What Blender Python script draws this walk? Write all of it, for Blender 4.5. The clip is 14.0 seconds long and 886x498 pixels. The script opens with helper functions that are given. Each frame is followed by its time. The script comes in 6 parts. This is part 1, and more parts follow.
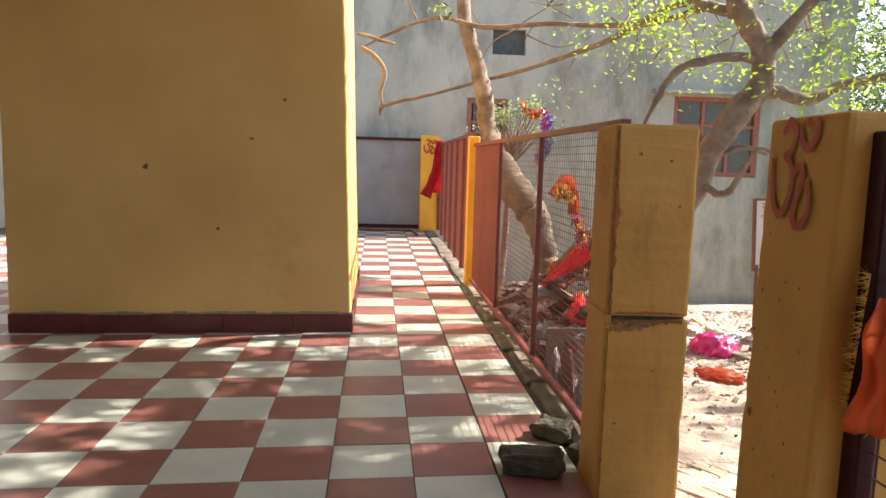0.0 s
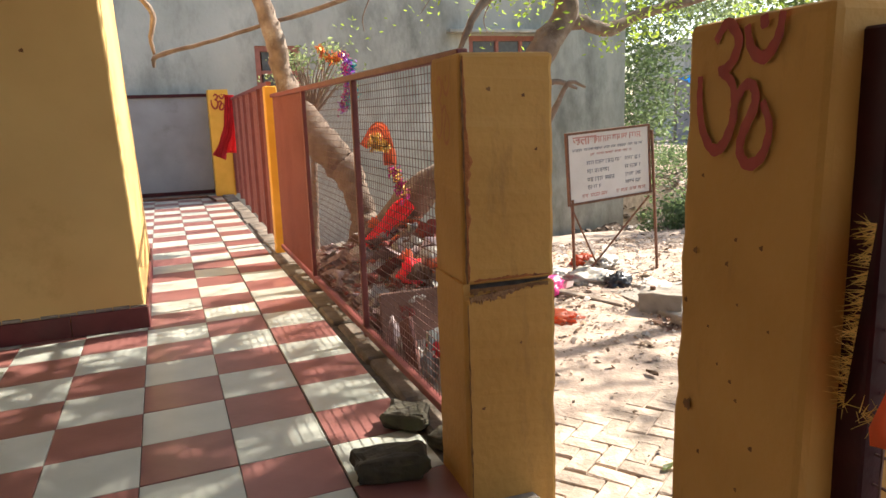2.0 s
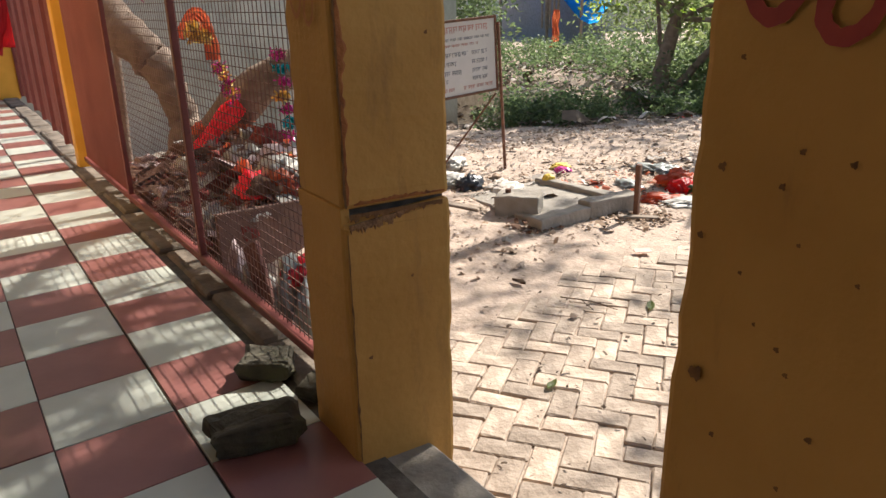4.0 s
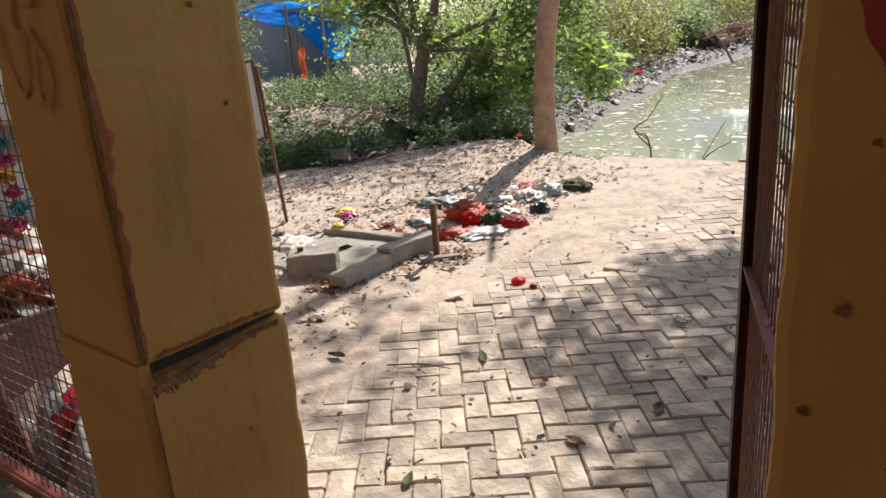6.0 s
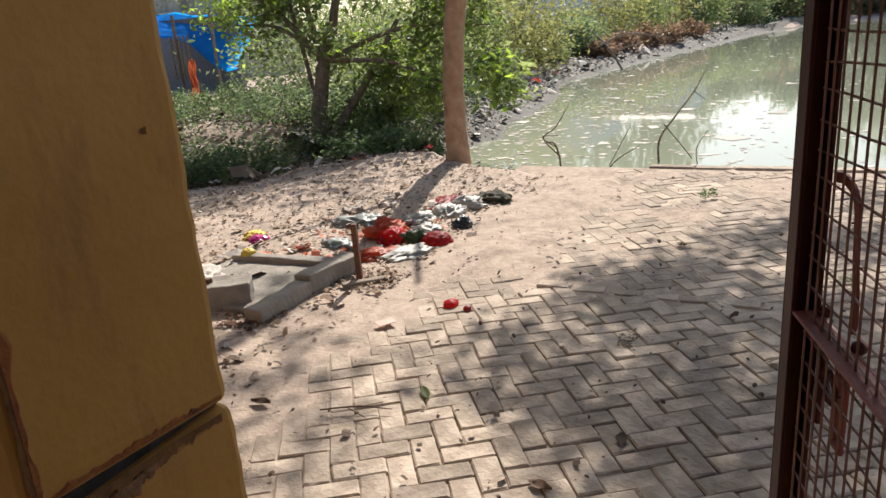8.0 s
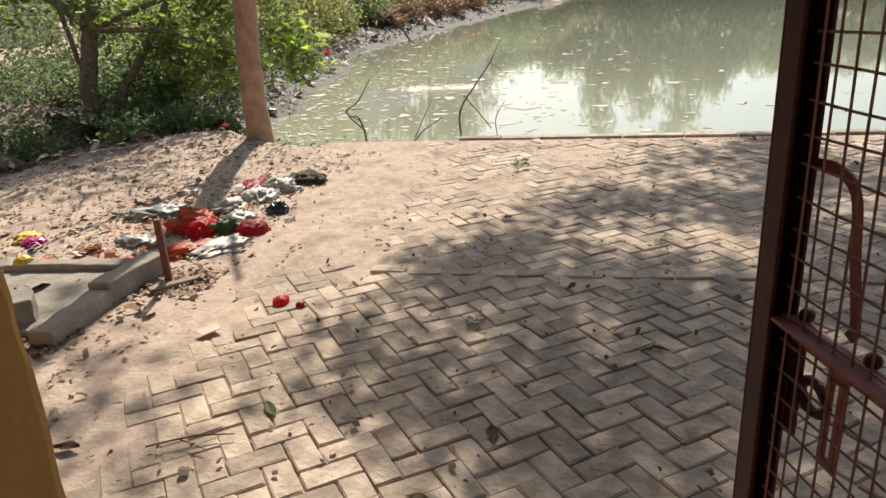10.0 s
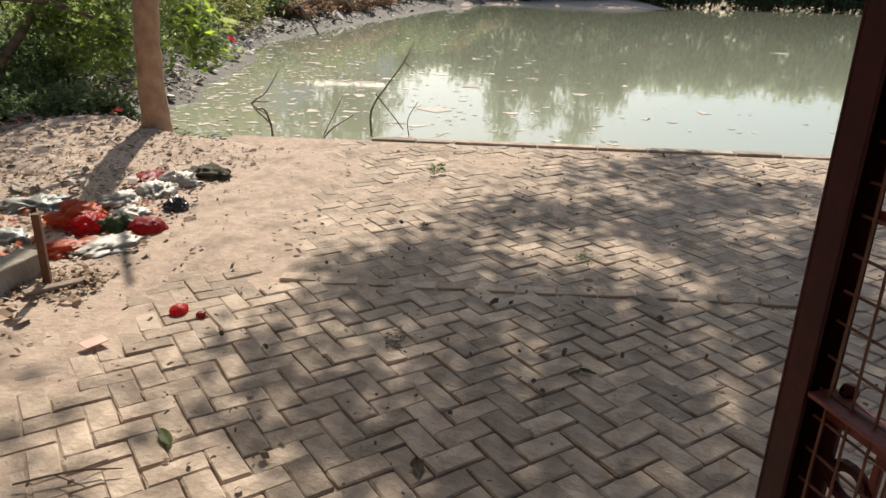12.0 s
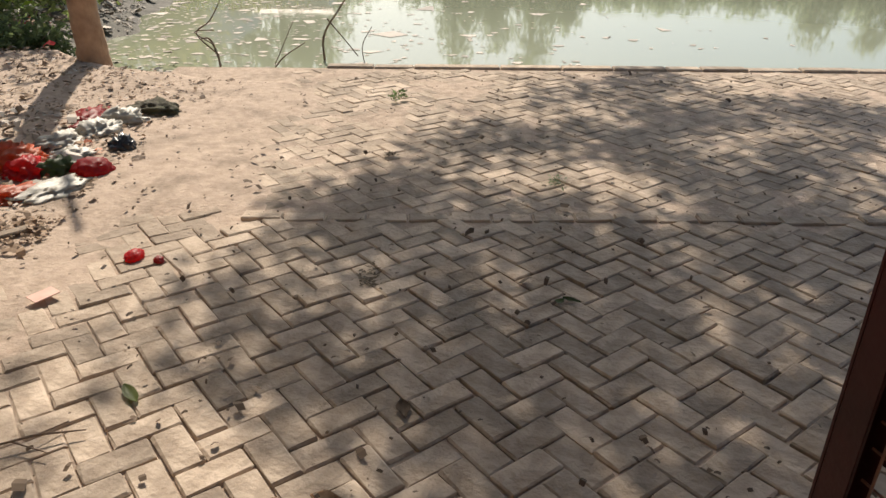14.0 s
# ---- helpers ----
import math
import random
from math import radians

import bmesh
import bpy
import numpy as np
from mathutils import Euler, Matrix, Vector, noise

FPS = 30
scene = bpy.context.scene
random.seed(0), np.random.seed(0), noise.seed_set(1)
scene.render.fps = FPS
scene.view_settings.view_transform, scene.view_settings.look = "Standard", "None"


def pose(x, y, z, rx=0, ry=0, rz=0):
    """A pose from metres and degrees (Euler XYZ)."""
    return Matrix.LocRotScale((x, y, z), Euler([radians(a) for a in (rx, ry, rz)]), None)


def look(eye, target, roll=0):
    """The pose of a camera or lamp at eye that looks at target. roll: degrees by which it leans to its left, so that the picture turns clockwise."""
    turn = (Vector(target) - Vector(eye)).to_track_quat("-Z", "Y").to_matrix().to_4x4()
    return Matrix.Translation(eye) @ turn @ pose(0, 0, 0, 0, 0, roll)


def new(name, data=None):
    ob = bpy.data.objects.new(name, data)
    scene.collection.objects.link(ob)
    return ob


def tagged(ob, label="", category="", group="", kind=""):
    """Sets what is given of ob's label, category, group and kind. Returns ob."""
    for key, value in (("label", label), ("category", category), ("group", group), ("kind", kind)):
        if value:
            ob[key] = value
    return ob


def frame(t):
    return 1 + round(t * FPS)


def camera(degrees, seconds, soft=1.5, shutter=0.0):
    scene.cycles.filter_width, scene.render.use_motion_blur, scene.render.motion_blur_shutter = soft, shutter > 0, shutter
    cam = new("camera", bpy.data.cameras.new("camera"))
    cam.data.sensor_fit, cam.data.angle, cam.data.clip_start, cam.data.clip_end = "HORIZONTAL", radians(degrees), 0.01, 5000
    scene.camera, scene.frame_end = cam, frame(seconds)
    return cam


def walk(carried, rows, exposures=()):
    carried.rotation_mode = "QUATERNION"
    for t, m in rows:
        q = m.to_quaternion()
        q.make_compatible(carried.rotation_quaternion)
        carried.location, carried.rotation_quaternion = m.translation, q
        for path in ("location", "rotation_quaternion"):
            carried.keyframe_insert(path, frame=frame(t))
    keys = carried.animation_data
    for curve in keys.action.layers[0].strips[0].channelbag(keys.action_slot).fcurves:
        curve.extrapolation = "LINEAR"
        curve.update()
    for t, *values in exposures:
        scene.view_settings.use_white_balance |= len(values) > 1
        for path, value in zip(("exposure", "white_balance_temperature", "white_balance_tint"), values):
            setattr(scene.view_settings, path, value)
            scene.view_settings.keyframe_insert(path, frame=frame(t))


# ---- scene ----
cam = camera(63.4, 14.0)
PATH = [
    (0, (-0.168, -2.69, 1.234), (0.02, -0.714, 0.992), 1.7),
    (0.5, (-0.165, -2.556, 1.233), (0.073, -0.581, 1.033), 0.9),
    (1, (-0.161, -2.41, 1.226), (0.233, -0.46, 1.019), 1.5),
    (1.5, (-0.159, -2.311, 1.23), (0.339, -0.39, 0.976), -1.3),
    (2, (-0.145, -2.167, 1.221), (0.556, -0.332, 0.844), -2.0),
    (2.2, (-0.14, -2.107, 1.211), (0.65, -0.306, 0.844), -1.6),
    (4.3, (-0.051, -1.617, 1.168), (1.098, -0.136, 0.471), -1.2),
    (4.5, (-0.034, -1.554, 1.168), (1.181, -0.127, 0.47), -1.4),
    (5, (0.001, -1.462, 1.171), (1.302, -0.093, 0.513), -2.6),
    (5.5, (0.046, -1.353, 1.19), (1.499, -0.102, 0.621), -4.5),
    (6, (0.106, -1.258, 1.201), (1.644, -0.126, 0.606), -4.1),
    (6.5, (0.154, -1.184, 1.201), (1.709, -0.078, 0.603), -4.1),
    (7, (0.207, -1.108, 1.203), (1.842, -0.057, 0.729), -4.7),
    (7.2, (0.233, -1.082, 1.194), (1.878, -0.079, 0.659), -4.2),
    (9.3, (0.391, -0.781, 1.196), (2.216, -0.177, 0.644), -4.3),
    (9.5, (0.432, -0.751, 1.191), (2.277, -0.256, 0.598), -3.8),
    (10, (0.488, -0.699, 1.189), (2.327, -0.325, 0.496), -3.2),
    (10.5, (0.549, -0.65, 1.186), (2.401, -0.397, 0.474), -1.6),
    (11, (0.612, -0.62, 1.191), (2.478, -0.442, 0.494), -1.3),
    (11.5, (0.659, -0.6, 1.183), (2.519, -0.488, 0.455), 0.6),
    (12, (0.692, -0.565, 1.172), (2.564, -0.468, 0.474), 1.8),
    (12.5, (0.723, -0.549, 1.148), (2.58, -0.461, 0.411), 1.5),
    (13, (0.756, -0.528, 1.134), (2.586, -0.463, 0.331), 1.5),
    (13.5, (0.804, -0.522, 1.137), (2.623, -0.487, 0.307), 0.9),
    (14, (0.85, -0.498, 1.106), (2.649, -0.518, 0.232), 0.7),
]
EXPOSURE = [(0, 1.75, 6550, 10), (2.2, 1.56, 6550, 10), (4.3, 1.02, 6250, 10), (6, 0.82, 6150, 10), (7.2, 0.66, 6250, 10), (9.3, 0.55, 6500, 10), (10, 0.55, 6750, 10), (11, 0.57, 6750, 10), (12, 0.38, 6750, 10), (14, 0.36, 6850, 10)]
walk(cam, [(t, look(eye, target, roll)) for t, eye, target, roll in PATH], EXPOSURE)

# ---- world, sun ----
SUN = Vector((0.98 * math.cos(radians(41)), 0.2 * math.cos(radians(41)), math.sin(radians(41))))
world = bpy.data.worlds.new("sky")
scene.world = world
world.use_nodes = True
wn = world.node_tree.nodes
sky = wn.new("ShaderNodeTexSky")
sky.sky_type = "NISHITA"
sky.sun_disc = False
sky.sun_elevation = radians(41)
sky.sun_rotation = math.atan2(SUN.x, SUN.y)
sky.air_density, sky.dust_density = 1.0, 1.6
wn["Background"].inputs["Strength"].default_value = 0.11
world.node_tree.links.new(sky.outputs[0], wn["Background"].inputs["Color"])
lamp = bpy.data.lights.new("sun", "SUN")
lamp.energy, lamp.angle, lamp.color = 4.6, radians(0.6), (1.0, 0.93, 0.82)
sun = new("sun", lamp)
sun.matrix_world = look(SUN * 60, (0, 0, 0))


# ---- materials ----
def material(name, colors, scale=6.0, rough=0.8, bump=0.2, bscale=60.0, metal=0.0, stain=None, stain_scale=1.2, stain_cut=0.55, vary=0.0, coat=0.0, spec=0.5, stretch=1.0):
    """Procedural surface: colour from two noises, optional stains, bump, per-object variation."""
    m = bpy.data.materials.new(name)
    m.use_nodes = True
    nt = m.node_tree
    N, L = nt.nodes, nt.links
    b = N["Principled BSDF"]
    tc = N.new("ShaderNodeTexCoord")
    n1 = N.new("ShaderNodeTexNoise")
    n1.inputs["Scale"].default_value, n1.inputs["Detail"].default_value = scale, 6.0
    L.new(tc.outputs["Object"], n1.inputs["Vector"])
    r = N.new("ShaderNodeValToRGB")
    els = r.color_ramp.elements
    while len(els) < len(colors):
        els.new(0.5)
    for i, c in enumerate(colors):
        els[i].position = 0.3 + 0.4 * i / max(1, len(colors) - 1)
        els[i].color = (*c, 1)
    L.new(n1.outputs["Fac"], r.inputs["Fac"])
    out = r.outputs["Color"]
    if stain:
        n2 = N.new("ShaderNodeTexNoise")
        n2.inputs["Scale"].default_value, n2.inputs["Detail"].default_value = stain_scale, 8.0
        n2.inputs["Roughness"].default_value = 0.7
        mp = N.new("ShaderNodeMapping")
        mp.inputs["Scale"].default_value = (1.0, 1.0, stretch)
        L.new(tc.outputs["Object"], mp.inputs["Vector"])
        L.new(mp.outputs[0], n2.inputs["Vector"])
        r2 = N.new("ShaderNodeValToRGB")
        r2.color_ramp.elements[0].position, r2.color_ramp.elements[1].position = stain_cut, stain_cut + 0.2
        L.new(n2.outputs["Fac"], r2.inputs["Fac"])
        mx = N.new("ShaderNodeMix")
        mx.data_type = "RGBA"
        L.new(r2.outputs["Color"], mx.inputs["Factor"])
        L.new(out, mx.inputs["A"])
        mx.inputs["B"].default_value = (*stain, 1)
        out = mx.outputs["Result"]
    if vary:
        oi = N.new("ShaderNodeObjectInfo")
        geo = N.new("ShaderNodeNewGeometry")
        add = N.new("ShaderNodeMath")
        add.operation = "ADD"
        L.new(oi.outputs["Random"], add.inputs[0])
        L.new(geo.outputs["Random Per Island"], add.inputs[1])
        fr = N.new("ShaderNodeMath")
        fr.operation = "FRACT"
        L.new(add.outputs[0], fr.inputs[0])
        mr = N.new("ShaderNodeMapRange")
        mr.inputs["To Min"].default_value, mr.inputs["To Max"].default_value = 1 - vary, 1 + vary
        L.new(fr.outputs[0], mr.inputs["Value"])
        hs = N.new("ShaderNodeHueSaturation")
        L.new(mr.outputs[0], hs.inputs["Value"])
        L.new(out, hs.inputs["Color"])
        out = hs.outputs["Color"]
    L.new(out, b.inputs["Base Color"])
    b.inputs["Roughness"].default_value, b.inputs["Metallic"].default_value = rough, metal
    b.inputs["Coat Weight"].default_value = coat
    b.inputs["Specular IOR Level"].default_value = spec
    if bump:
        n3 = N.new("ShaderNodeTexNoise")
        n3.inputs["Scale"].default_value, n3.inputs["Detail"].default_value = bscale, 5.0
        L.new(tc.outputs["Object"], n3.inputs["Vector"])
        bp = N.new("ShaderNodeBump")
        bp.inputs["Strength"].default_value, bp.inputs["Distance"].default_value = bump, 0.01
        L.new(n3.outputs["Fac"], bp.inputs["Height"])
        L.new(bp.outputs[0], b.inputs["Normal"])
    return m


def leaf_material(name, dark, light):
    m = material(name, [dark, light], scale=2.5, rough=0.5, bump=0, vary=0.35)
    N, L = m.node_tree.nodes, m.node_tree.links
    b = N["Principled BSDF"]
    tr = N.new("ShaderNodeBsdfTranslucent")
    src = b.inputs["Base Color"].links[0].from_socket
    hs = N.new("ShaderNodeHueSaturation")
    hs.inputs["Value"].default_value = 1.6
    L.new(src, hs.inputs["Color"])
    L.new(hs.outputs["Color"], tr.inputs["Color"])
    mix = N.new("ShaderNodeMixShader")
    mix.inputs[0].default_value = 0.55
    L.new(b.outputs[0], mix.inputs[1])
    L.new(tr.outputs[0], mix.inputs[2])
    L.new(mix.outputs[0], N["Material Output"].inputs["Surface"])
    return m


YELLOW = material("yellow_wall_paint", [(0.61, 0.375, 0.13), (0.71, 0.465, 0.175)], 1.6, 0.75, 0.12, 45, stain=(0.5, 0.29, 0.08), stain_scale=1.1, stain_cut=0.62)
PILLAR = material("weathered_yellow_paint", [(0.49, 0.243, 0.048), (0.60, 0.318, 0.076)], 3.0, 0.75, 0.3, 40, stain=(0.34, 0.17, 0.045), stain_scale=9.0, stain_cut=0.56, stretch=0.22)
LIME = material("dull_limewash", [(0.38, 0.35, 0.30), (0.46, 0.43, 0.37)], 1.5, 0.9, 0.2, 30)
POSTYEL = material("bright_yellow_paint", [(0.72, 0.36, 0.03), (0.85, 0.46, 0.06)], 4.0, 0.6, 0.15, 60)
MAROON = material("maroon_paint", [(0.10, 0.018, 0.018), (0.16, 0.03, 0.03)], 8.0, 0.45, 0.1, 50, stain=(0.3, 0.2, 0.17), stain_scale=9.0, stain_cut=0.7)
GATERED = material("dark_red_metal_paint", [(0.032, 0.005, 0.007), (0.058, 0.009, 0.011)], 14.0, 0.5, 0.1, 90, stain=(0.05, 0.02, 0.015), stain_scale=14.0, stain_cut=0.6, spec=0.25)
RAILRED = material("worn_red_metal_paint", [(0.17, 0.04, 0.032), (0.24, 0.06, 0.05)], 10.0, 0.55, 0.15, 70, stain=(0.12, 0.04, 0.03), stain_scale=9.0, stain_cut=0.6)
SHEETRED = material("red_sheet_metal", [(0.25, 0.078, 0.06), (0.33, 0.11, 0.085)], 3.0, 0.55, 0.1, 40, stain=(0.26, 0.09, 0.06), stain_scale=3.0, stain_cut=0.6)
WIRE = material("rusty_wire", [(0.13, 0.06, 0.045), (0.21, 0.10, 0.075)], 30.0, 0.6, 0.0)
OMRED = material("brushed_red_paint", [(0.30, 0.02, 0.012), (0.40, 0.035, 0.02)], 20.0, 0.6, 0.1, 80)
OMFADED = material("faded_red_paint", [(0.46, 0.16, 0.05), (0.56, 0.25, 0.07)], 30.0, 0.7, 0.1, 80)
TILEWHITE = material("white_floor_tile", [(0.50, 0.52, 0.45), (0.60, 0.61, 0.53)], 5.0, 0.32, 0.06, 30, stain=(0.40, 0.39, 0.32), stain_scale=2.0, stain_cut=0.6, vary=0.07)
TILERED = material("red_floor_tile", [(0.25, 0.10, 0.088), (0.33, 0.14, 0.12)], 5.0, 0.32, 0.06, 30, stain=(0.22, 0.10, 0.09), stain_scale=2.0, stain_cut=0.6, vary=0.1)
GROUTCRACK = material("dark_grout_and_crack_shade", [(0.07, 0.06, 0.05), (0.13, 0.11, 0.09)], 30.0, 0.9, 0.3, 80)
CEMENT = material("grey_cement_plaster", [(0.36, 0.36, 0.305), (0.48, 0.475, 0.41)], 1.1, 0.9, 0.35, 18, stain=(0.20, 0.205, 0.17), stain_scale=0.9, stain_cut=0.46, stretch=0.45)
ROUGHCEM = material("rough_concrete", [(0.23, 0.20, 0.165), (0.35, 0.305, 0.255)], 8.0, 0.95, 0.6, 40, stain=(0.16, 0.135, 0.11), stain_scale=5.0)
KERBDIRT = material("dirty_brown_mortar", [(0.12, 0.095, 0.07), (0.26, 0.21, 0.165)], 7.0, 1.0, 0.8, 40, stain=(0.34, 0.29, 0.24), stain_scale=5.0, stain_cut=0.6)
SHEETGREY = material("grey_sheet_panel", [(0.22, 0.22, 0.22), (0.28, 0.28, 0.28)], 3.0, 0.6, 0.1, 20, stain=(0.17, 0.16, 0.15), stain_scale=2.5)
BRICKPAVE = material("dusty_paving_brick", [(0.29, 0.22, 0.165), (0.49, 0.39, 0.305)], 11.0, 0.95, 0.85, 38, stain=(0.53, 0.425, 0.335), stain_scale=1.6, stain_cut=0.5, vary=0.27)
SOIL = material("dusty_soil", [(0.38, 0.285, 0.22), (0.53, 0.41, 0.325)], 14.0, 1.0, 0.9, 45, stain=(0.25, 0.19, 0.145), stain_scale=3.6, stain_cut=0.5)
BARK = material("grey_brown_bark", [(0.14, 0.095, 0.068), (0.28, 0.21, 0.16)], 9.0, 0.95, 0.9, 35, stain=(0.40, 0.355, 0.30), stain_scale=3.0, stain_cut=0.56)
BARKPALE = material("pale_smooth_bark", [(0.31, 0.185, 0.115), (0.46, 0.30, 0.195)], 9.0, 0.92, 0.9, 26, stain=(0.19, 0.12, 0.08), stain_scale=5.0, stain_cut=0.54, stretch=0.5)
LEAFYEL = leaf_material("yellow_green_leaf", (0.16, 0.26, 0.03), (0.36, 0.46, 0.06))
LEAF = leaf_material("green_leaf", (0.10, 0.145, 0.045), (0.25, 0.28, 0.105))
LEAFDARK = leaf_material("dark_green_leaf", (0.055, 0.088, 0.038), (0.135, 0.175, 0.075))
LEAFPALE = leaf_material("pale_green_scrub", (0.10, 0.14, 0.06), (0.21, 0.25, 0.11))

LEAFOLIVE = leaf_material("olive_scrub_leaf", (0.15, 0.16, 0.05), (0.27, 0.26, 0.09))


# ---- mesh helpers ----
def part(name, bm, mat, parent=None, label="", smooth=False):
    me = bpy.data.meshes.new(name)
    bm.to_mesh(me)
    bm.free()
    me.materials.append(mat)
    if smooth:
        me.polygons.foreach_set("use_smooth", [True] * len(me.polygons))
    ob = new(name, me)
    if parent:
        ob.parent = parent
    if label:
        ob["label"] = label
    return ob


def raw(name, verts, faces, mat, parent=None, smooth=False):
    me = bpy.data.meshes.new(name)
    me.from_pydata(verts, [], faces)
    me.materials.append(mat)
    if smooth:
        me.polygons.foreach_set("use_smooth", [True] * len(me.polygons))
    ob = new(name, me)
    if parent:
        ob.parent = parent
    return ob


def empty(name, x=0, y=0, z=0, rz=0):
    ob = new(name)
    ob.matrix_world = pose(x, y, z, 0, 0, rz)
    return ob


def add_box(bm, x0, x1, y0, y1, z0, z1, bevel=0.0, m=None, seg=1):
    b = bmesh.new()
    bmesh.ops.create_cube(b, size=1)
    bmesh.ops.scale(b, vec=(x1 - x0, y1 - y0, z1 - z0), verts=b.verts)
    bmesh.ops.translate(b, vec=((x0 + x1) / 2, (y0 + y1) / 2, (z0 + z1) / 2), verts=b.verts)
    if bevel:
        bmesh.ops.bevel(b, geom=b.edges[:], offset=bevel, segments=seg, affect="EDGES", profile=0.5)
    if m:
        bmesh.ops.transform(b, matrix=m, verts=b.verts)
    merge(bm, b)
    return bm


def merge(bm, b):
    me = bpy.data.meshes.new("tmp")
    b.to_mesh(me)
    b.free()
    bm.from_mesh(me)
    bpy.data.meshes.remove(me)


def box(x0, x1, y0, y1, z0, z1, bevel=0.0, m=None, seg=1):
    return add_box(bmesh.new(), x0, x1, y0, y1, z0, z1, bevel, m, seg)


def add_tube(bm, pts, radii, sides=8, cap=True):
    """A tube through points; radii one number or one per point."""
    pts = [Vector(p) for p in pts]
    if not hasattr(radii, "__len__"):
        radii = [radii] * len(pts)
    rings, ref = [], Vector((0.13, 0.29, 0.95))
    for i, p in enumerate(pts):
        d = (pts[min(i + 1, len(pts) - 1)] - pts[max(i - 1, 0)]).normalized()
        u = d.cross(ref)
        if u.length < 1e-3:
            u = d.cross(Vector((1, 0, 0)))
        u.normalize()
        v = d.cross(u).normalized()
        rings.append([bm.verts.new(p + radii[i] * (math.cos(a) * u + math.sin(a) * v)) for a in (2 * math.pi * k / sides for k in range(sides))])
    for a, b in zip(rings, rings[1:]):
        for k in range(sides):
            bm.faces.new((a[k], a[(k + 1) % sides], b[(k + 1) % sides], b[k]))
    if cap:
        bm.faces.new(rings[0][::-1])
        bm.faces.new(rings[-1])
    return bm


def tube(pts, radii, sides=8):
    return add_tube(bmesh.new(), pts, radii, sides)


def spline(pts, steps=5, jitter=0.0, seed=1):
    """Smooth points through a short list (x, y, z, r)."""
    rng = random.Random(seed)
    P = [np.array(p, float) for p in pts]
    P = [2 * P[0] - P[1]] + P + [2 * P[-1] - P[-2]]
    out = []
    for i in range(1, len(P) - 2):
        for s in range(steps):
            t = s / steps
            a, b, c, d = P[i - 1 : i + 3]
            q = 0.5 * (2 * b + (c - a) * t + (2 * a - 5 * b + 4 * c - d) * t * t + (3 * b - a - 3 * c + d) * t ** 3)
            q[:3] += [rng.uniform(-jitter, jitter) * q[3] for _ in range(3)]
            q[3] *= 1 + rng.uniform(-jitter, jitter) * 0.6
            out.append(q)
    out.append(P[-2])
    return [tuple(float(c) for c in q[:3]) for q in out], [max(0.002, float(q[3])) for q in out]


def limb(bm, pts, sides=8, steps=5, jitter=0.12, seed=1):
    p, r = spline(pts, steps, jitter, seed)
    return add_tube(bm, p, r, sides)


# ---- floor of the veranda ----
S, Z0 = 0.333, -0.35
floor = tagged(part("floor", box(-6.0, 0.74, -6.0, 10.3, -0.5, -0.012), GROUTCRACK), "checkerboard veranda floor of red and white tiles", "floor", kind="structure")
# kerb under the fence
kb = bmesh.new()
random.seed(5)
yy = 0.12
while yy < 10.2:
    ln = random.uniform(0.25, 0.6)
    add_box(kb, 0.70 + random.uniform(-0.02, 0.02), 0.87, yy, yy + ln - 0.015, -0.4, 0.012 + random.uniform(-0.012, 0.012), 0.012)
    yy += ln
tagged(part("kerb", kb, KERBDIRT), "broken rough concrete kerb under the fence", "kerb", kind="structure")
tagged(part("doorstep", box(0.60, 0.90, -1.5, -0.1, -0.5, -0.02, 0.02), ROUGHCEM), "worn concrete doorstep between the gate pillars", "doorstep", kind="structure")
tagged(part("retaining_wall", box(0.74, 0.90, -6.0, 10.2, -0.6, -0.06, 0.01), ROUGHCEM), "low concrete plinth edge under the fence", "wall", kind="structure")

# ---- shrine block with plinth ----
block = empty("shrine_wall", -1.5, 3.4, 0)
tagged(block, "ochre yellow plastered wall block with dark red skirting", "wall", kind="structure")
bm = box(-2.62, -0.331, 2.39, 4.55, 0.0, 4.2, 0.012, seg=2)
w = part("wall_body", bm, YELLOW)
w.parent = block
w.matrix_parent_inverse = block.matrix_world.inverted()

# ---- far end panel ----
tagged(part("wall_end", box(-6.0, 0.6, 10.2, 10.26, 0.0, 1.62, 0.004), SHEETGREY), "grey sheet panel closing the veranda end", "wall", kind="structure")

under_rail = bmesh.new()
add_box(under_rail, -6.0, 0.6, 10.17, 10.2, 1.58, 1.63, 0.004)
add_box(under_rail, -6.0, 0.6, 10.17, 10.2, 0.03, 0.09, 0.004)
tagged(part("trim_end", under_rail, GATERED), "dark iron rails framing the end panel", "rail", kind="structure")

# ---- unseen slab and walls over and behind the walk's start, added to cut skylight ----
tagged(part("ceiling", box(-6.0, 1.1, -6.2, 2.2, 3.0, 3.15), LIME), "plain unseen slab over the veranda, added to block skylight", "ceiling", kind="structure")
tagged(part("wall_west", box(-6.2, -6.0, -6.2, 10.2, 0, 3.0), LIME), "dull limewashed wall, unseen, added to cut skylight", "wall", kind="structure")
tagged(part("wall_south", box(-6.0, 0.5, -6.2, -6.0, 0, 3.0), LIME), "dull limewashed wall, unseen, added to cut skylight", "wall", kind="structure")

# ---- building behind ----
bld = tagged(empty("concrete_house", 1.5, 10.6, 0), "tall grey unpainted cement-plastered house", "house")


def under(ob, parent):
    ob.parent = parent
    ob.matrix_parent_inverse = parent.matrix_world.inverted()
    return ob


bpy.context.view_layer.update()
for ob in (w,):
    ob.matrix_parent_inverse = block.matrix_world.inverted()


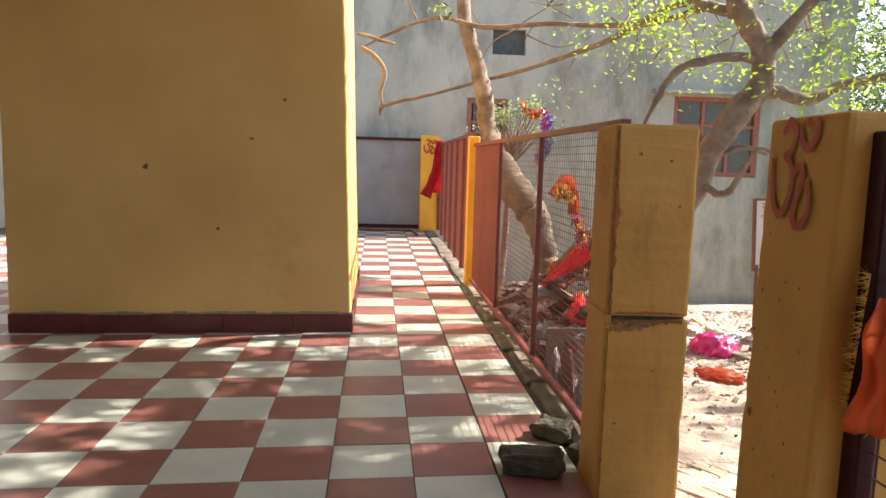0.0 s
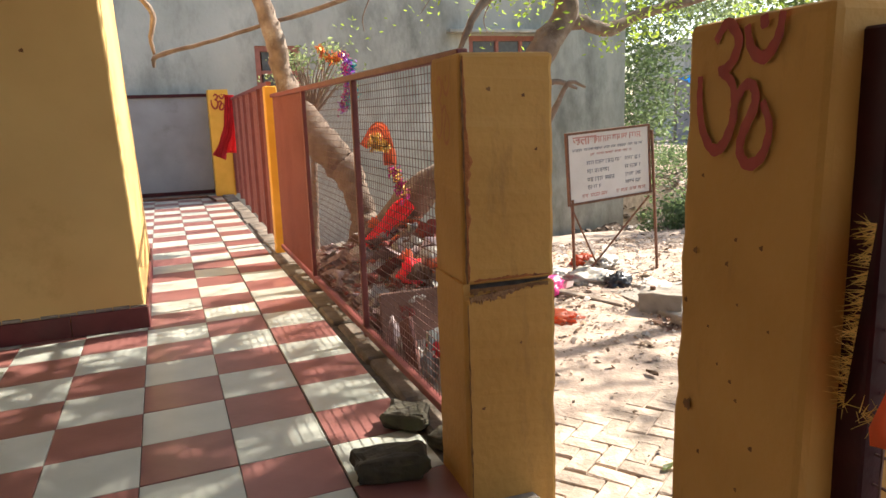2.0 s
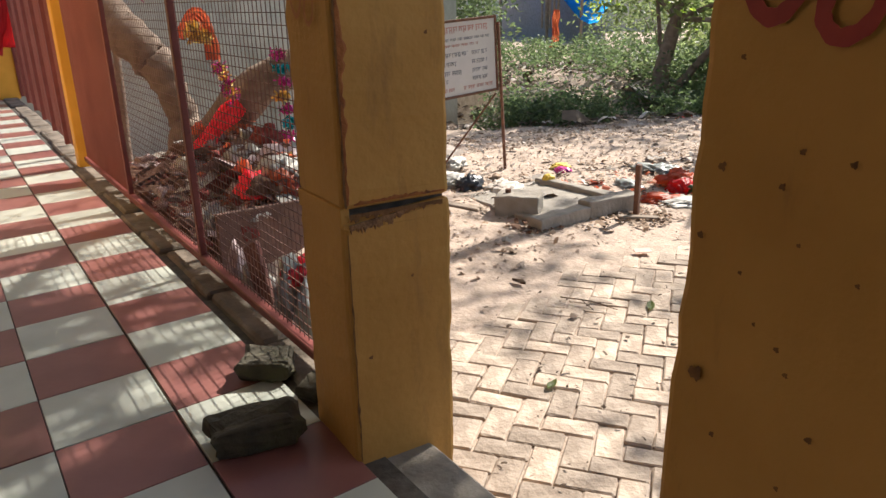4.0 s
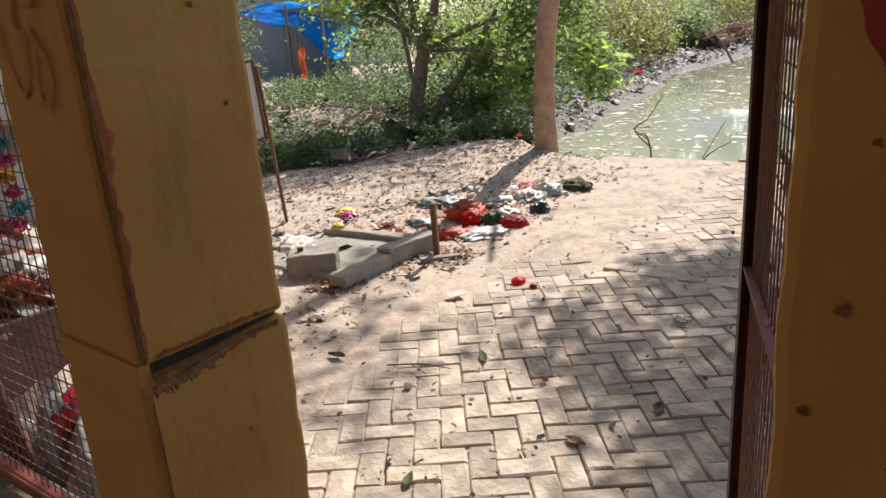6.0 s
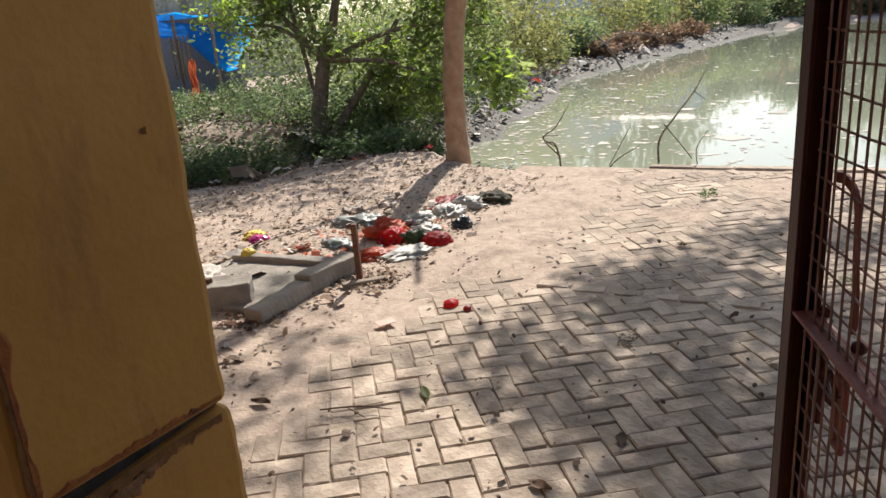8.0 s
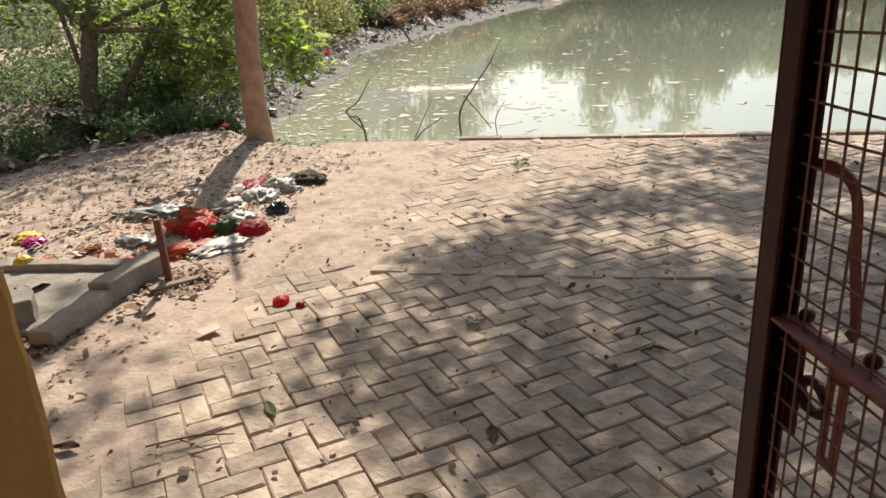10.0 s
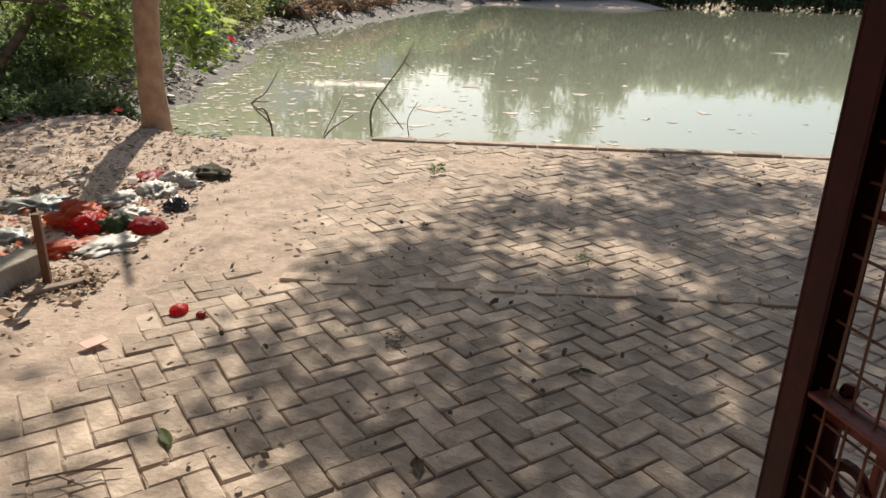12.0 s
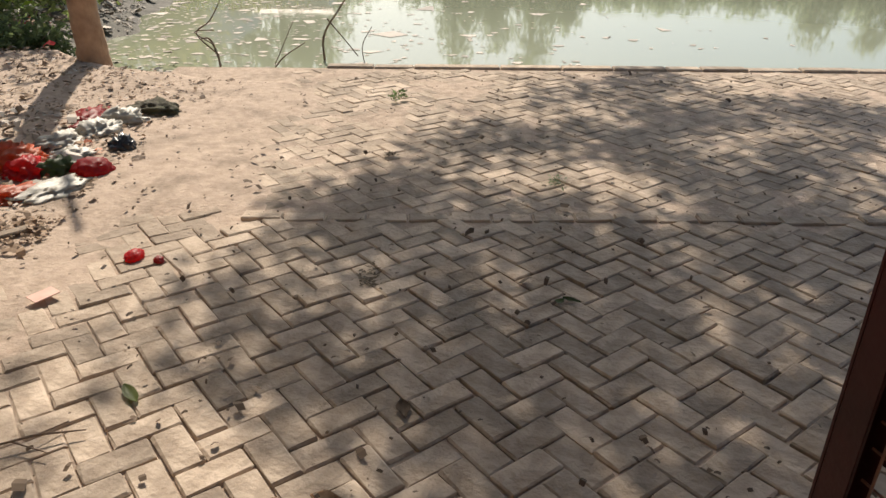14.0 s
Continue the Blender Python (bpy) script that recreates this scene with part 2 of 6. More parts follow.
def wall_with_holes(x0, x1, z0, z1, y, thick, holes):
    """A wall in the plane y, facing -y, with rectangular openings (x0, x1, z0, z1)."""
    xs = sorted({x0, x1, *[h[0] for h in holes], *[h[1] for h in holes]})
    zs = sorted({z0, z1, *[h[2] for h in holes], *[h[3] for h in holes]})
    bm = bmesh.new()
    for a, b in zip(xs, xs[1:]):
        for c, d in zip(zs, zs[1:]):
            mx, mz = (a + b) / 2, (c + d) / 2
            if not any(h[0] < mx < h[1] and h[2] < mz < h[3] for h in holes):
                add_box(bm, a, b, y, y + thick, c, d)
    bmesh.ops.remove_doubles(bm, verts=bm.verts, dist=0.001)
    return bm


HOLES = [(1.88, 2.49, 3.19, 3.64), (1.45, 2.2, 1.2, 2.4), (5.35, 7.05, 1.10, 2.58)]
under(part("wall", wall_with_holes(-8, 8.8, -1.6, 9.0, 10.5, 0.25, HOLES), CEMENT), bld)
under(part("side_wall", box(8.55, 8.8, 10.75, 18, -1.6, 9.0), CEMENT), bld)
under(part("back_room", box(-8, 8.5, 11.6, 11.7, -1.6, 9.0), MAROON), bld)
under(part("roof", box(-8.2, 9.0, 10.3, 18.2, 9.0, 9.2), CEMENT), bld)

# ---- ground ----


def shore_x(y):
    return float(np.interp(y, [-60, -8, 0.5, 0.62, 1.0, 2.0, 2.8, 3.3, 5.2, 60], [7.95, 7.95, 7.95, 7.6, 7.25, 7.45, 7.85, 8.2, 9.5, 9.5]))


def shore_y(x):
    return float(np.interp(x, [0, 7.6, 8.3, 9.5, 11, 13, 15, 19, 25, 35, 62, 83, 92, 96], [2.6, 2.8, 3.4, 4.9, 5.4, 5.2, 5.9, 6.3, 7.9, 7.2, 4.4, 0.0, -25, -90]))


def bed_z(x, y):
    """Height of the rubbish bed heaped behind the fence."""
    up = min(1.0, max(0.0, (x - 0.88) / 0.65))
    fall = min(1.0, max(0.0, (4.4 - y) / 1.0))
    return -0.08 + (0.06 + 0.28 * up) * fall + 0.05 * noise.noise((x * 4, y * 4, 2.0)) + 0.03 * noise.noise((x * 11, y * 11, 6.0))


def ground_z(x, y):
    n = noise.noise((x * 0.9, y * 0.9, 3.0)) * 0.05 + noise.noise((x * 3.1, y * 3.1, 7.0)) * 0.02
    if x < 0.9:
        return -0.55 if y < 10.3 else -1.3
    z = Z0 - 0.026 + 0.22 * n
    # dust lies over the bricks on the far half of the bank and along its rim
    dust = 0.0
    if x > 4.0:
        dust = min(1.0, (x - 4.0) / 0.5) * min(1.0, max(0.35, (y + 1.6) / 1.2))
    rim = 1.0 + 0.35 * noise.noise((x * 0.8, 2.0, 5.0)) - (0.45 if x > 4.2 else 0)
    rim -= 0.12 if x < 3.3 else 0.0
    dust = max(dust, min(1.0, max(0.0, (y - rim) / 0.4)))
    z += dust * ((0.013 if y > rim else 0.005) + 0.22 * n) + 0.024 * min(1.0, max(0.0, (y - rim) / 0.6))
    if y > 1.6:
        z += min(1, (y - 1.6) / 1.0) * (0.02 + n * 0.7)
    if 0.9 <= x < min(1.75, 1.0 + 0.35 * (y - 0.3)) and y > 0.35:
        z = max(z, Z0 + 0.08 + n)
        if y > 1.74:
            z = max(z, bed_z(x, y))
    if y > 4.0 and x < 11:
        k = min(1.0, max(0.0, (11 - x) / 2.5))
        z -= min(1.1, (y - 4.0) * 0.16) * k
    if x > 8.2 and y > 3.0:
        z -= 0.4 * min(1.0, (x - 8.2) / 0.9)
    if x > 10 and y > shore_y(x):
        z += min(0.35, 0.1 * (y - shore_y(x))) + n * 2
    d = min(x - shore_x(y), shore_y(x) - y)
    if x > 96:
        d, z = -1, -0.2
    if d > 0:
        soft = 0.9 if y > 0.5 else 0.04
        z = z + (max(-1.7, -0.95 - 0.12 * d) - z) * min(1.0, d / soft)
    return z


def axis(lo, hi, step, far):
    a = list(np.arange(lo, hi, step))
    out = [-v for v in np.geomspace(max(step, 0.3), far, 26)]
    return np.array(sorted([lo + v for v in out] + a + [hi + v for v in np.geomspace(0.3, far, 40)]))


gx, gy = axis(0.8, 13.0, 0.13, 900), axis(-8.0, 11.0, 0.13, 900)
gv = [(x, y, ground_z(x, y)) for x in gx for y in gy]
ny = len(gy)
gf = [(i * ny + j, (i + 1) * ny + j, (i + 1) * ny + j + 1, i * ny + j + 1) for i in range(len(gx) - 1) for j in range(ny - 1)]
ground = tagged(raw("ground", gv, gf, SOIL, smooth=True), "dry dusty brown soil ground with litter", "ground", kind="structure")

# ---- pond ----
WATER = bpy.data.materials.new("murky_pond_water")
WATER.use_nodes = True
wb = WATER.node_tree.nodes["Principled BSDF"]
wb.inputs["Base Color"].default_value = (0.30, 0.315, 0.225, 1)
wb.inputs["Roughness"].default_value = 0.035
wb.inputs["IOR"].default_value = 1.33
WN, WL = WATER.node_tree.nodes, WATER.node_tree.links
wt = WN.new("ShaderNodeTexCoord")
wno = WN.new("ShaderNodeTexNoise")
wno.inputs["Scale"].default_value = 3.0
wbp = WN.new("ShaderNodeBump")
wbp.inputs["Strength"].default_value, wbp.inputs["Distance"].default_value = 0.07, 0.01
WL.new(wt.outputs["Object"], wno.inputs["Vector"])
WL.new(wno.outputs["Fac"], wbp.inputs["Height"])
WL.new(wbp.outputs[0], wb.inputs["Normal"])
ZW = -0.9
tagged(raw("water", [(7.0, -120, ZW), (110, -120, ZW), (110, 9, ZW), (12, 9, ZW), (9, 5.5, ZW), (7.0, 3.4, ZW)], [(0, 1, 2, 3, 4, 5)], WATER), "still murky green pond water with floating scum", "pond", kind="structure")
eb = bmesh.new()
yy = -9.0
random.seed(8)
while yy < 0.5:
    ln = random.uniform(0.3, 0.9)
    add_box(eb, 7.86, 8.0, yy, min(yy + ln, 0.58) - 0.01, -1.6, Z0 + 0.006 + random.uniform(-0.006, 0.006), 0.01)
    yy += ln
tagged(part("pond_edge", eb, BRICKPAVE), "low dusty brick edge along the paved bank", "edge", kind="structure")

MUD = material("wet_dark_mud", [(0.075, 0.068, 0.056), (0.16, 0.145, 0.12)], 5.0, 0.75, 0.8, 20, stain=(0.19, 0.175, 0.15), stain_scale=1.5, spec=0.12)
mv, mf = [], []
mx = np.concatenate([np.arange(8.4, 16, 0.22), np.geomspace(16, 82, 70)])
mo = (-1.0, -0.65, -0.3, 0.0, 0.4, 0.8, 1.3, 2.0)
for x in mx:
    for o in mo:
        y = shore_y(x) + o * (1 + 0.02 * x) * (1.0 if o < 0 else min(1.0, 0.2 + max(0.0, x - 8.4) / 3)) + 0.25 * noise.noise((x * 0.7, o, 0))
        top = ZW + 0.02 + max(0.0, o + 0.2) * 0.22 + 0.08 * noise.noise((x * 1.7, o * 2, 5))
        mv.append((float(x), y, -1.1 if o == mo[0] else max(top, ground_z(x, y) + (0.03 if x < 13 else 0.10))))
for i in range(len(mx) - 1):
    for j in range(len(mo) - 1):
        a = i * len(mo) + j
        mf.append((a, a + len(mo), a + len(mo) + 1, a + 1))
tagged(raw("mud_bank", mv, mf, MUD, smooth=True), "dark wet muddy rim of the pond", "bank", kind="structure")

# ---- gate pillars ----


def om_strokes():
    """Strokes of the painted sign, in a unit box, as (x, z) polylines."""
    a = [(-0.28, 0.90), (-0.14, 1.02), (0.0, 0.89), (-0.08, 0.73), (-0.23, 0.68)]
    b = [(-0.19, 0.68), (-0.04, 0.58), (-0.01, 0.36), (-0.11, 0.16), (-0.25, 0.11), (-0.39, 0.25), (-0.45, 0.46), (-0.455, 0.66)]
    c = [(-0.03, 0.38), (0.09, 0.56), (0.2, 0.56), (0.23, 0.44), (0.12, 0.25), (0.09, 0.11), (0.19, 0.02), (0.34, 0.09), (0.40, 0.28), (0.31, 0.46)]
    d = [(0.10, 0.98), (0.16, 0.82), (0.30, 0.75), (0.43, 0.86), (0.47, 1.03)]
    e = [(0.28, 1.03), (0.30, 0.94)]
    return [a, b, c, d, e]


def om_sign(name, m, w, hgt, mat, parent, thick=0.055):
    """Painted sign lying 2 mm proud of a face; m maps (x, 0, z) to the face, which looks along -y."""
    bm = bmesh.new()
    for num, s in enumerate(om_strokes()):
        pts, _ = spline([(x, z, 0, 1) for x, z in s], 6)
        n = len(pts)
        row = []
        for i, p in enumerate(pts):
            q0, q1 = Vector(pts[max(0, i - 1)]), Vector(pts[min(n - 1, i + 1)])
            t = (q1 - q0).normalized()
            k = thick * (0.75 + 0.35 * math.sin(math.pi * i / (n - 1)) + 0.1 * math.sin(i * 1.7))
            o = Vector((-t.y, t.x, 0)) * k
            row.append([bm.verts.new(m @ Vector(((p[0] + sg * o.x) * w, yv, (p[1] + sg * o.y) * hgt))) for sg, yv in ((-1, -0.0025 - 0.0007 * num), (1, -0.0025 - 0.0007 * num))])
        for a, b in zip(row, row[1:]):
            bm.faces.new((a[0], a[1], b[1], b[0]))
    bmesh.ops.recalc_face_normals(bm, faces=bm.faces)
    ob = part(name, bm, mat)
    return under(ob, parent)


def worn_pillar(bm, x0, x1, y0, y1, z0, z1, seed, rough=0.0035):
    """A plastered pillar: a subdivided box with uneven, chipped edges."""
    b = bmesh.new()
    add_box(b, x0, x1, y0, y1, z0, z1, 0.014, seg=2)
    long = [e for e in b.edges if e.calc_length() > 0.3]
    bmesh.ops.subdivide_edges(b, edges=long, cuts=36)
    cx, cy = (x0 + x1) / 2, (y0 + y1) / 2
    for v in b.verts:
        corner = abs(abs(v.co.x - cx) - (x1 - x0) / 2) < 0.03 and abs(abs(v.co.y - cy) - (y1 - y0) / 2) < 0.03
        n = noise.noise((v.co.x * 9 + seed, v.co.y * 9, v.co.z * 14))
        k = rough * (abs(n) * (2.2 if corner else 0.4))
        v.co.x -= math.copysign(k, v.co.x - cx)
        v.co.y -= math.copysign(k, v.co.y - cy)
    merge(bm, b)
    return bm


p1 = tagged(empty("gate_pillar", 0.8215, -0.0872, 0, -3), "weathered yellow plastered gate pillar with a deep crack", "pillar")
bpy.context.view_layer.update()


def local(ob, parent):
    ob.parent = parent
    return ob


local(part("upper_shaft", worn_pillar(bmesh.new(), -0.152, 0.152, -0.142, 0.138, 0.698, 1.385, 3, 0.003), PILLAR), p1)
low = worn_pillar(bmesh.new(), -0.155, 0.156, -0.146, 0.140, -0.45, 0.692, 9, 0.003)
for v in low.verts:
    if v.co.z > 0.66:
        d = math.hypot(v.co.x + 0.142, v.co.y + 0.14)
        v.co.z -= 0.022 * max(0.0, 1 - d / 0.22) + 0.006 * abs(noise.noise(v.co * 30))
local(part("lower_shaft", low, PILLAR), p1)
local(part("plaster_patch", box(-0.1545, -0.13, -0.136, 0.136, 0.655, 0.703, 0.002), PILLAR), p1)
# Dark core behind the crack puts its inner shade into the colour.
local(part("crack_core", box(-0.137, 0.14, -0.122, 0.125, 0.60, 0.74), GROUTCRACK), p1)
STAINED = material("rust_stained_plaster", [(0.24, 0.066, 0.018), (0.42, 0.15, 0.035)], 22.0, 0.85, 0.5, 90, stain=(0.10, 0.04, 0.02), stain_scale=16.0, stain_cut=0.55)
BROKEN = material("broken_plaster", [(0.20, 0.10, 0.05), (0.42, 0.23, 0.10)], 40.0, 0.9, 0.8, 120, stain=(0.09, 0.045, 0.03), stain_scale=24.0, stain_cut=0.5)


def ragged_strip(a, b, y, out, width, seed, n=40):
    """Flaked patch on a face that looks along -y, from (x, z) a to b, spreading towards out."""
    bm = bmesh.new()
    row = []
    for i in range(n):
        u = i / (n - 1)
        x, z = a[0] + (b[0] - a[0]) * u, a[1] + (b[1] - a[1]) * u
        k = width * (0.2 + 0.5 * abs(noise.noise((u * 5, seed, 0))) + 0.75 * abs(noise.noise((u * 17, seed, 3)))) * (0.35 + 0.65 * math.sin(math.pi * min(1, u * 0.9 + 0.08)))
        row.append([bm.verts.new((x, y + 0.004, z)), bm.verts.new((x, y - 0.0015, z)), bm.verts.new((x + out[0] * k * 0.6, y - 0.001 - 0.001 * abs(noise.noise((u * 30, seed, 7))), z + out[1] * k * 0.6)), bm.verts.new((x + out[0] * k, y + 0.004, z + out[1] * k))])
    for p, q in zip(row, row[1:]):
        for j in range(3):
            bm.faces.new((p[j], p[j + 1], q[j + 1], q[j]))
    bmesh.ops.recalc_face_normals(bm, faces=bm.faces)
    return bm


local(part("stain_streak", ragged_strip((-0.139, 0.712), (-0.139, 1.375), -0.1425, (1, 0), 0.034, 4.4, 60), STAINED, label="rust-red stain along the pillar's edge"), p1)
local(part("broken_plaster", ragged_strip((-0.138, 0.662), (0.02, 0.679), -0.1465, (0.1, -1), 0.062, 8.1), BROKEN, label="broken brown plaster under the crack"), p1)
local(part("stain_streak", ragged_strip((-0.12, 0.709), (0.135, 0.709), -0.1425, (0, 1), 0.022, 2.7), STAINED), p1)
p2 = empty("gate_pillar")
p2.matrix_world = pose(0.8036, -1.3263, 0, 0, 1.0, -5.3)
tagged(p2, "weathered yellow plastered gate pillar with painted red sign", "pillar")
bpy.context.view_layer.update()
local(part("shaft", worn_pillar(bmesh.new(), -0.147, 0.15, -0.152, 0.163, -0.45, 1.345, 21, 0.003), PILLAR), p2)
om_sign("painted_sign", p2.matrix_world @ Matrix.Translation((-0.1475, 0.028, 1.120)) @ Matrix.Rotation(radians(-90), 4, "Z"), 0.196, 0.212, OMRED, p2, 0.043)
om_sign("faded_sign", p1.matrix_world @ Matrix.Translation((-0.1535, 0.0, 1.12)) @ Matrix.Rotation(radians(-90), 4, "Z"), 0.17, 0.2, OMFADED, p1, 0.03)

# chipped spots in the paint of the second pillar
chips = random.Random(14)
SPOTS = [(-1.206, 0.972, 0.008), (-1.185, 0.881, 0.007), (-1.202, 0.693, 0.016), (-1.217, 1.10, 0.005), (-1.289, 0.964, 0.006), (-1.278, 0.793, 0.004), (-1.312, 0.774, 0.005), (-1.364, 1.002, 0.006), (-1.319, 0.904, 0.004), (-1.307, 1.006, 0.005), (-1.328, 0.748, 0.005), (-1.368, 0.684, 0.006), (-1.24, 0.62, 0.006), (-1.25, 0.85, 0.004), (-1.39, 0.88, 0.004), (-1.34, 0.60, 0.005)]
CHIP = material("bared_dark_plaster", [(0.14, 0.062, 0.022), (0.26, 0.125, 0.042)], 40.0, 0.9, 0.3, 90)


def chip(m, r, parent):
    bm = bmesh.new()
    ring = [bm.verts.new(m @ Vector((r * q * math.cos(a), -0.0012, r * 1.3 * q * math.sin(a)))) for a, q in ((2 * math.pi * k / 17, chips.uniform(0.7, 1.15) * (1 + 0.3 * math.sin(k * 0.9))) for k in range(17))]
    bm.faces.new(ring)
    bmesh.ops.recalc_face_normals(bm, faces=bm.faces)
    return under(part("paint_chip", bm, CHIP), parent)


for y, z, r in SPOTS:
    chip(p2.matrix_world @ Matrix.Translation((-0.1472, y + 1.318, z)) @ Matrix.Rotation(radians(-90), 4, "Z"), r * 0.62, p2)
for x, z, r in ((-0.06, 1.28, 0.006), (0.05, 1.26, 0.005), (0.03, 0.50, 0.004), (-0.10, 0.30, 0.005), (0.09, 1.1, 0.004)):
    chip(p1.matrix_world @ Matrix.Translation((x, -0.1425 if z > 0.7 else -0.147, z)), r, p1)
for x, z, r in ((-1.25, 0.73, 0.012), (-0.75, 1.62, 0.010), (-1.72, 1.14, 0.016), (-1.0, 1.35, 0.007)):
    chip(Matrix.Translation((x, 2.388, z)), r, block)

# worn plaster along the edge and the crack of the first pillar


def strip(pts, width, seed):
    """An irregular strip of bared plaster on the front of the first pillar; points (x, z)."""
    bm = bmesh.new()
    rows = []
    for i, (x, z) in enumerate(pts):
        w0 = width * (0.35 + abs(noise.noise((i * 0.7, seed, 0))) * 1.6)
        yv = (-0.1432 if z > 0.695 else -0.1472)
        rows.append([bm.verts.new(p1.matrix_world @ Vector((x + s * w0 + 0.004 * noise.noise((i * 0.5, seed, 4)), yv, z))) for s in (-1, 1)])
    for a, b in zip(rows, rows[1:]):
        bm.faces.new((a[0], a[1], b[1], b[0]))
    bmesh.ops.recalc_face_normals(bm, faces=bm.faces)
    under(part("bared_edge", bm, CHIP), p1)


strip([(-0.141, 0.705 + 0.02 * k) for k in range(34)], 0.0062, 1)
strip([(-0.142, 0.0 + 0.02 * k) for k in range(33)], 0.0032, 6)
flake = bmesh.new()
low, high = [], []
for k in range(60):
    x = -0.134 + 0.26 * k / 59
    drop = 0.004 + 0.030 * max(0.0, noise.noise((k * 0.21, 3.3, 0)) * 1.1 + noise.noise((k * 0.8, 1.3, 0)) * 0.6 + 0.22) * (1 - k / 75)
    high.append(flake.verts.new(p1.matrix_world @ Vector((x, -0.1473, 0.689))))
    low.append(flake.verts.new(p1.matrix_world @ Vector((x, -0.1473, 0.684 - drop))))
for k in range(59):
    flake.faces.new((low[k], low[k + 1], high[k + 1], high[k]))
bmesh.ops.recalc_face_normals(flake, faces=flake.faces)
under(part("flaked_plaster", flake, CHIP), p1)

# ---- fence ----
fence = tagged(empty("mesh_fence", 0.8, 0.1, 0), "red painted iron fence with wire mesh panel", "fence")
bpy.context.view_layer.update()


FT = 1.42
under(part("top_rail", box(0.775, 0.815, 0.055, 4.36, FT - 0.03, FT, 0.004), RAILRED), fence)
under(part("bottom_rail", box(0.775, 0.815, 0.055, 4.36, 0.05, 0.085, 0.004), RAILRED), fence)
for y in (1.5, 2.9):
    under(part("upright", box(0.78, 0.81, y - 0.015, y + 0.015, 0.03, FT - 0.03, 0.003), RAILRED), fence)
mb = bmesh.new()
y = 0.085
while y < 4.3:
    add_box(mb, 0.8011, 0.8035, y, y + 0.0024, 0.085, FT - 0.03)
    y += 0.036
z = 0.1
while z < FT - 0.04:
    add_box(mb, 0.8035, 0.8065, 0.06, 3.0, z, z + 0.0024)
    z += 0.036
under(part("wire_mesh", mb, WIRE), fence)
db = bmesh.new()
y = 3.0
while y < 4.36:
    add_tube(db, [(0.797, y, 0.085), (0.797, y, FT - 0.03)], 0.0024, 5)
    y += 0.022
under(part("close_mesh", db, SHEETRED, ), fence)
post = tagged(part("fence_post", box(0.735, 0.84, 4.37, 4.5, -0.02, 1.49, 0.006), POSTYEL), "slim bright yellow painted fence post", "post")
fence2 = tagged(empty("wire_fence", 0.8, 4.5, 0, -1.5), "red iron fence of close wire mesh between yellow posts", "fence")
bpy.context.view_layer.update()
for i in range(6):
    y = 0.01 + 0.9 * i
    pm = bmesh.new()
    q = y + 0.01
    while q < y + 0.86:
        add_tube(pm, [(0, q, 0.05), (0, q, 1.5)], 0.0023, 5)
        q += 0.026
    q = 0.1
    while q < 1.5:
        add_tube(pm, [(0.004, y, q), (0.004, y + 0.86, q)], 0.0018, 5)
        q += 0.08
    local(part("mesh_panel", pm, SHEETRED), fence2)
    local(part("upright", box(-0.035, 0.01, y + 0.86, y + 0.90, 0.03, 1.5, 0.003), RAILRED), fence2)
local(part("top_rail", box(-0.03, 0.015, 0.01, 5.41, 1.5, 1.535, 0.004), RAILRED), fence2)
bpost = tagged(empty("corner_post", 0.76, 10.05, 0), "yellow corner pillar with small painted red sign", "pillar")
bpy.context.view_layer.update()
under(part("shaft", box(0.6, 0.91, 9.9, 10.2, 0, 1.68, 0.01), POSTYEL), bpost)

# ---- gate leaf, standing open ----
gate = tagged(empty("iron_gate", 0.93, -1.155, 0, 18.4), "dark red iron gate leaf with wire mesh standing open", "gate")
bpy.context.view_layer.update()
GW, GZ0, GZ1 = 0.598, -0.28, 1.285


def gpart(name, bm, mat, label=""):
    return part(name, bm, mat, gate, label)


stile = gpart("free_stile", box(GW - 0.042, GW, -0.022, -0.016, GZ0, GZ1, 0.001), GATERED)
merge_me = bmesh.new()
add_box(merge_me, GW - 0.005, GW, -0.022, 0.022, GZ0, GZ1, 0.001)
add_box(merge_me, GW - 0.042, GW - 0.005, 0.016, 0.022, GZ0, GZ1, 0.001)
gpart("stile_angle", merge_me, GATERED)
gpart("hinge_stile", box(0.0, 0.045, -0.022, 0.022, GZ0, GZ1, 0.004), GATERED)
for z in (GZ0, 0.693, GZ1 - 0.045):
    gpart("cross_rail", box(0.045, GW - 0.042, -0.02, -0.014, z, z + 0.04, 0.001), RAILRED)
    gpart("rail_flange", box(0.045, GW - 0.042, -0.014, 0.02, z + 0.034, z + 0.04, 0.001), RAILRED)
mb = bmesh.new()
x = 0.06
k = 0
while x < GW - 0.05:
    bow = 0.003 * math.sin(k * 1.3)
    add_tube(mb, [(x + bow * math.sin(j * 0.9 + k), 0.004, GZ0 + 0.02 + (GZ1 - GZ0 - 0.04) * j / 12) for j in range(13)], 0.0019, 5)
    x += 0.032
    k += 1
z = GZ0 + 0.05
k = 0
while z < GZ1 - 0.04:
    add_tube(mb, [(0.04 + (GW - 0.08) * j / 6, 0.0, z + 0.003 * math.sin(k * 2.1 + j)) for j in range(7)], 0.0019, 5)
    z += 0.042
    k += 1
gpart("wire_mesh", mb, WIRE)
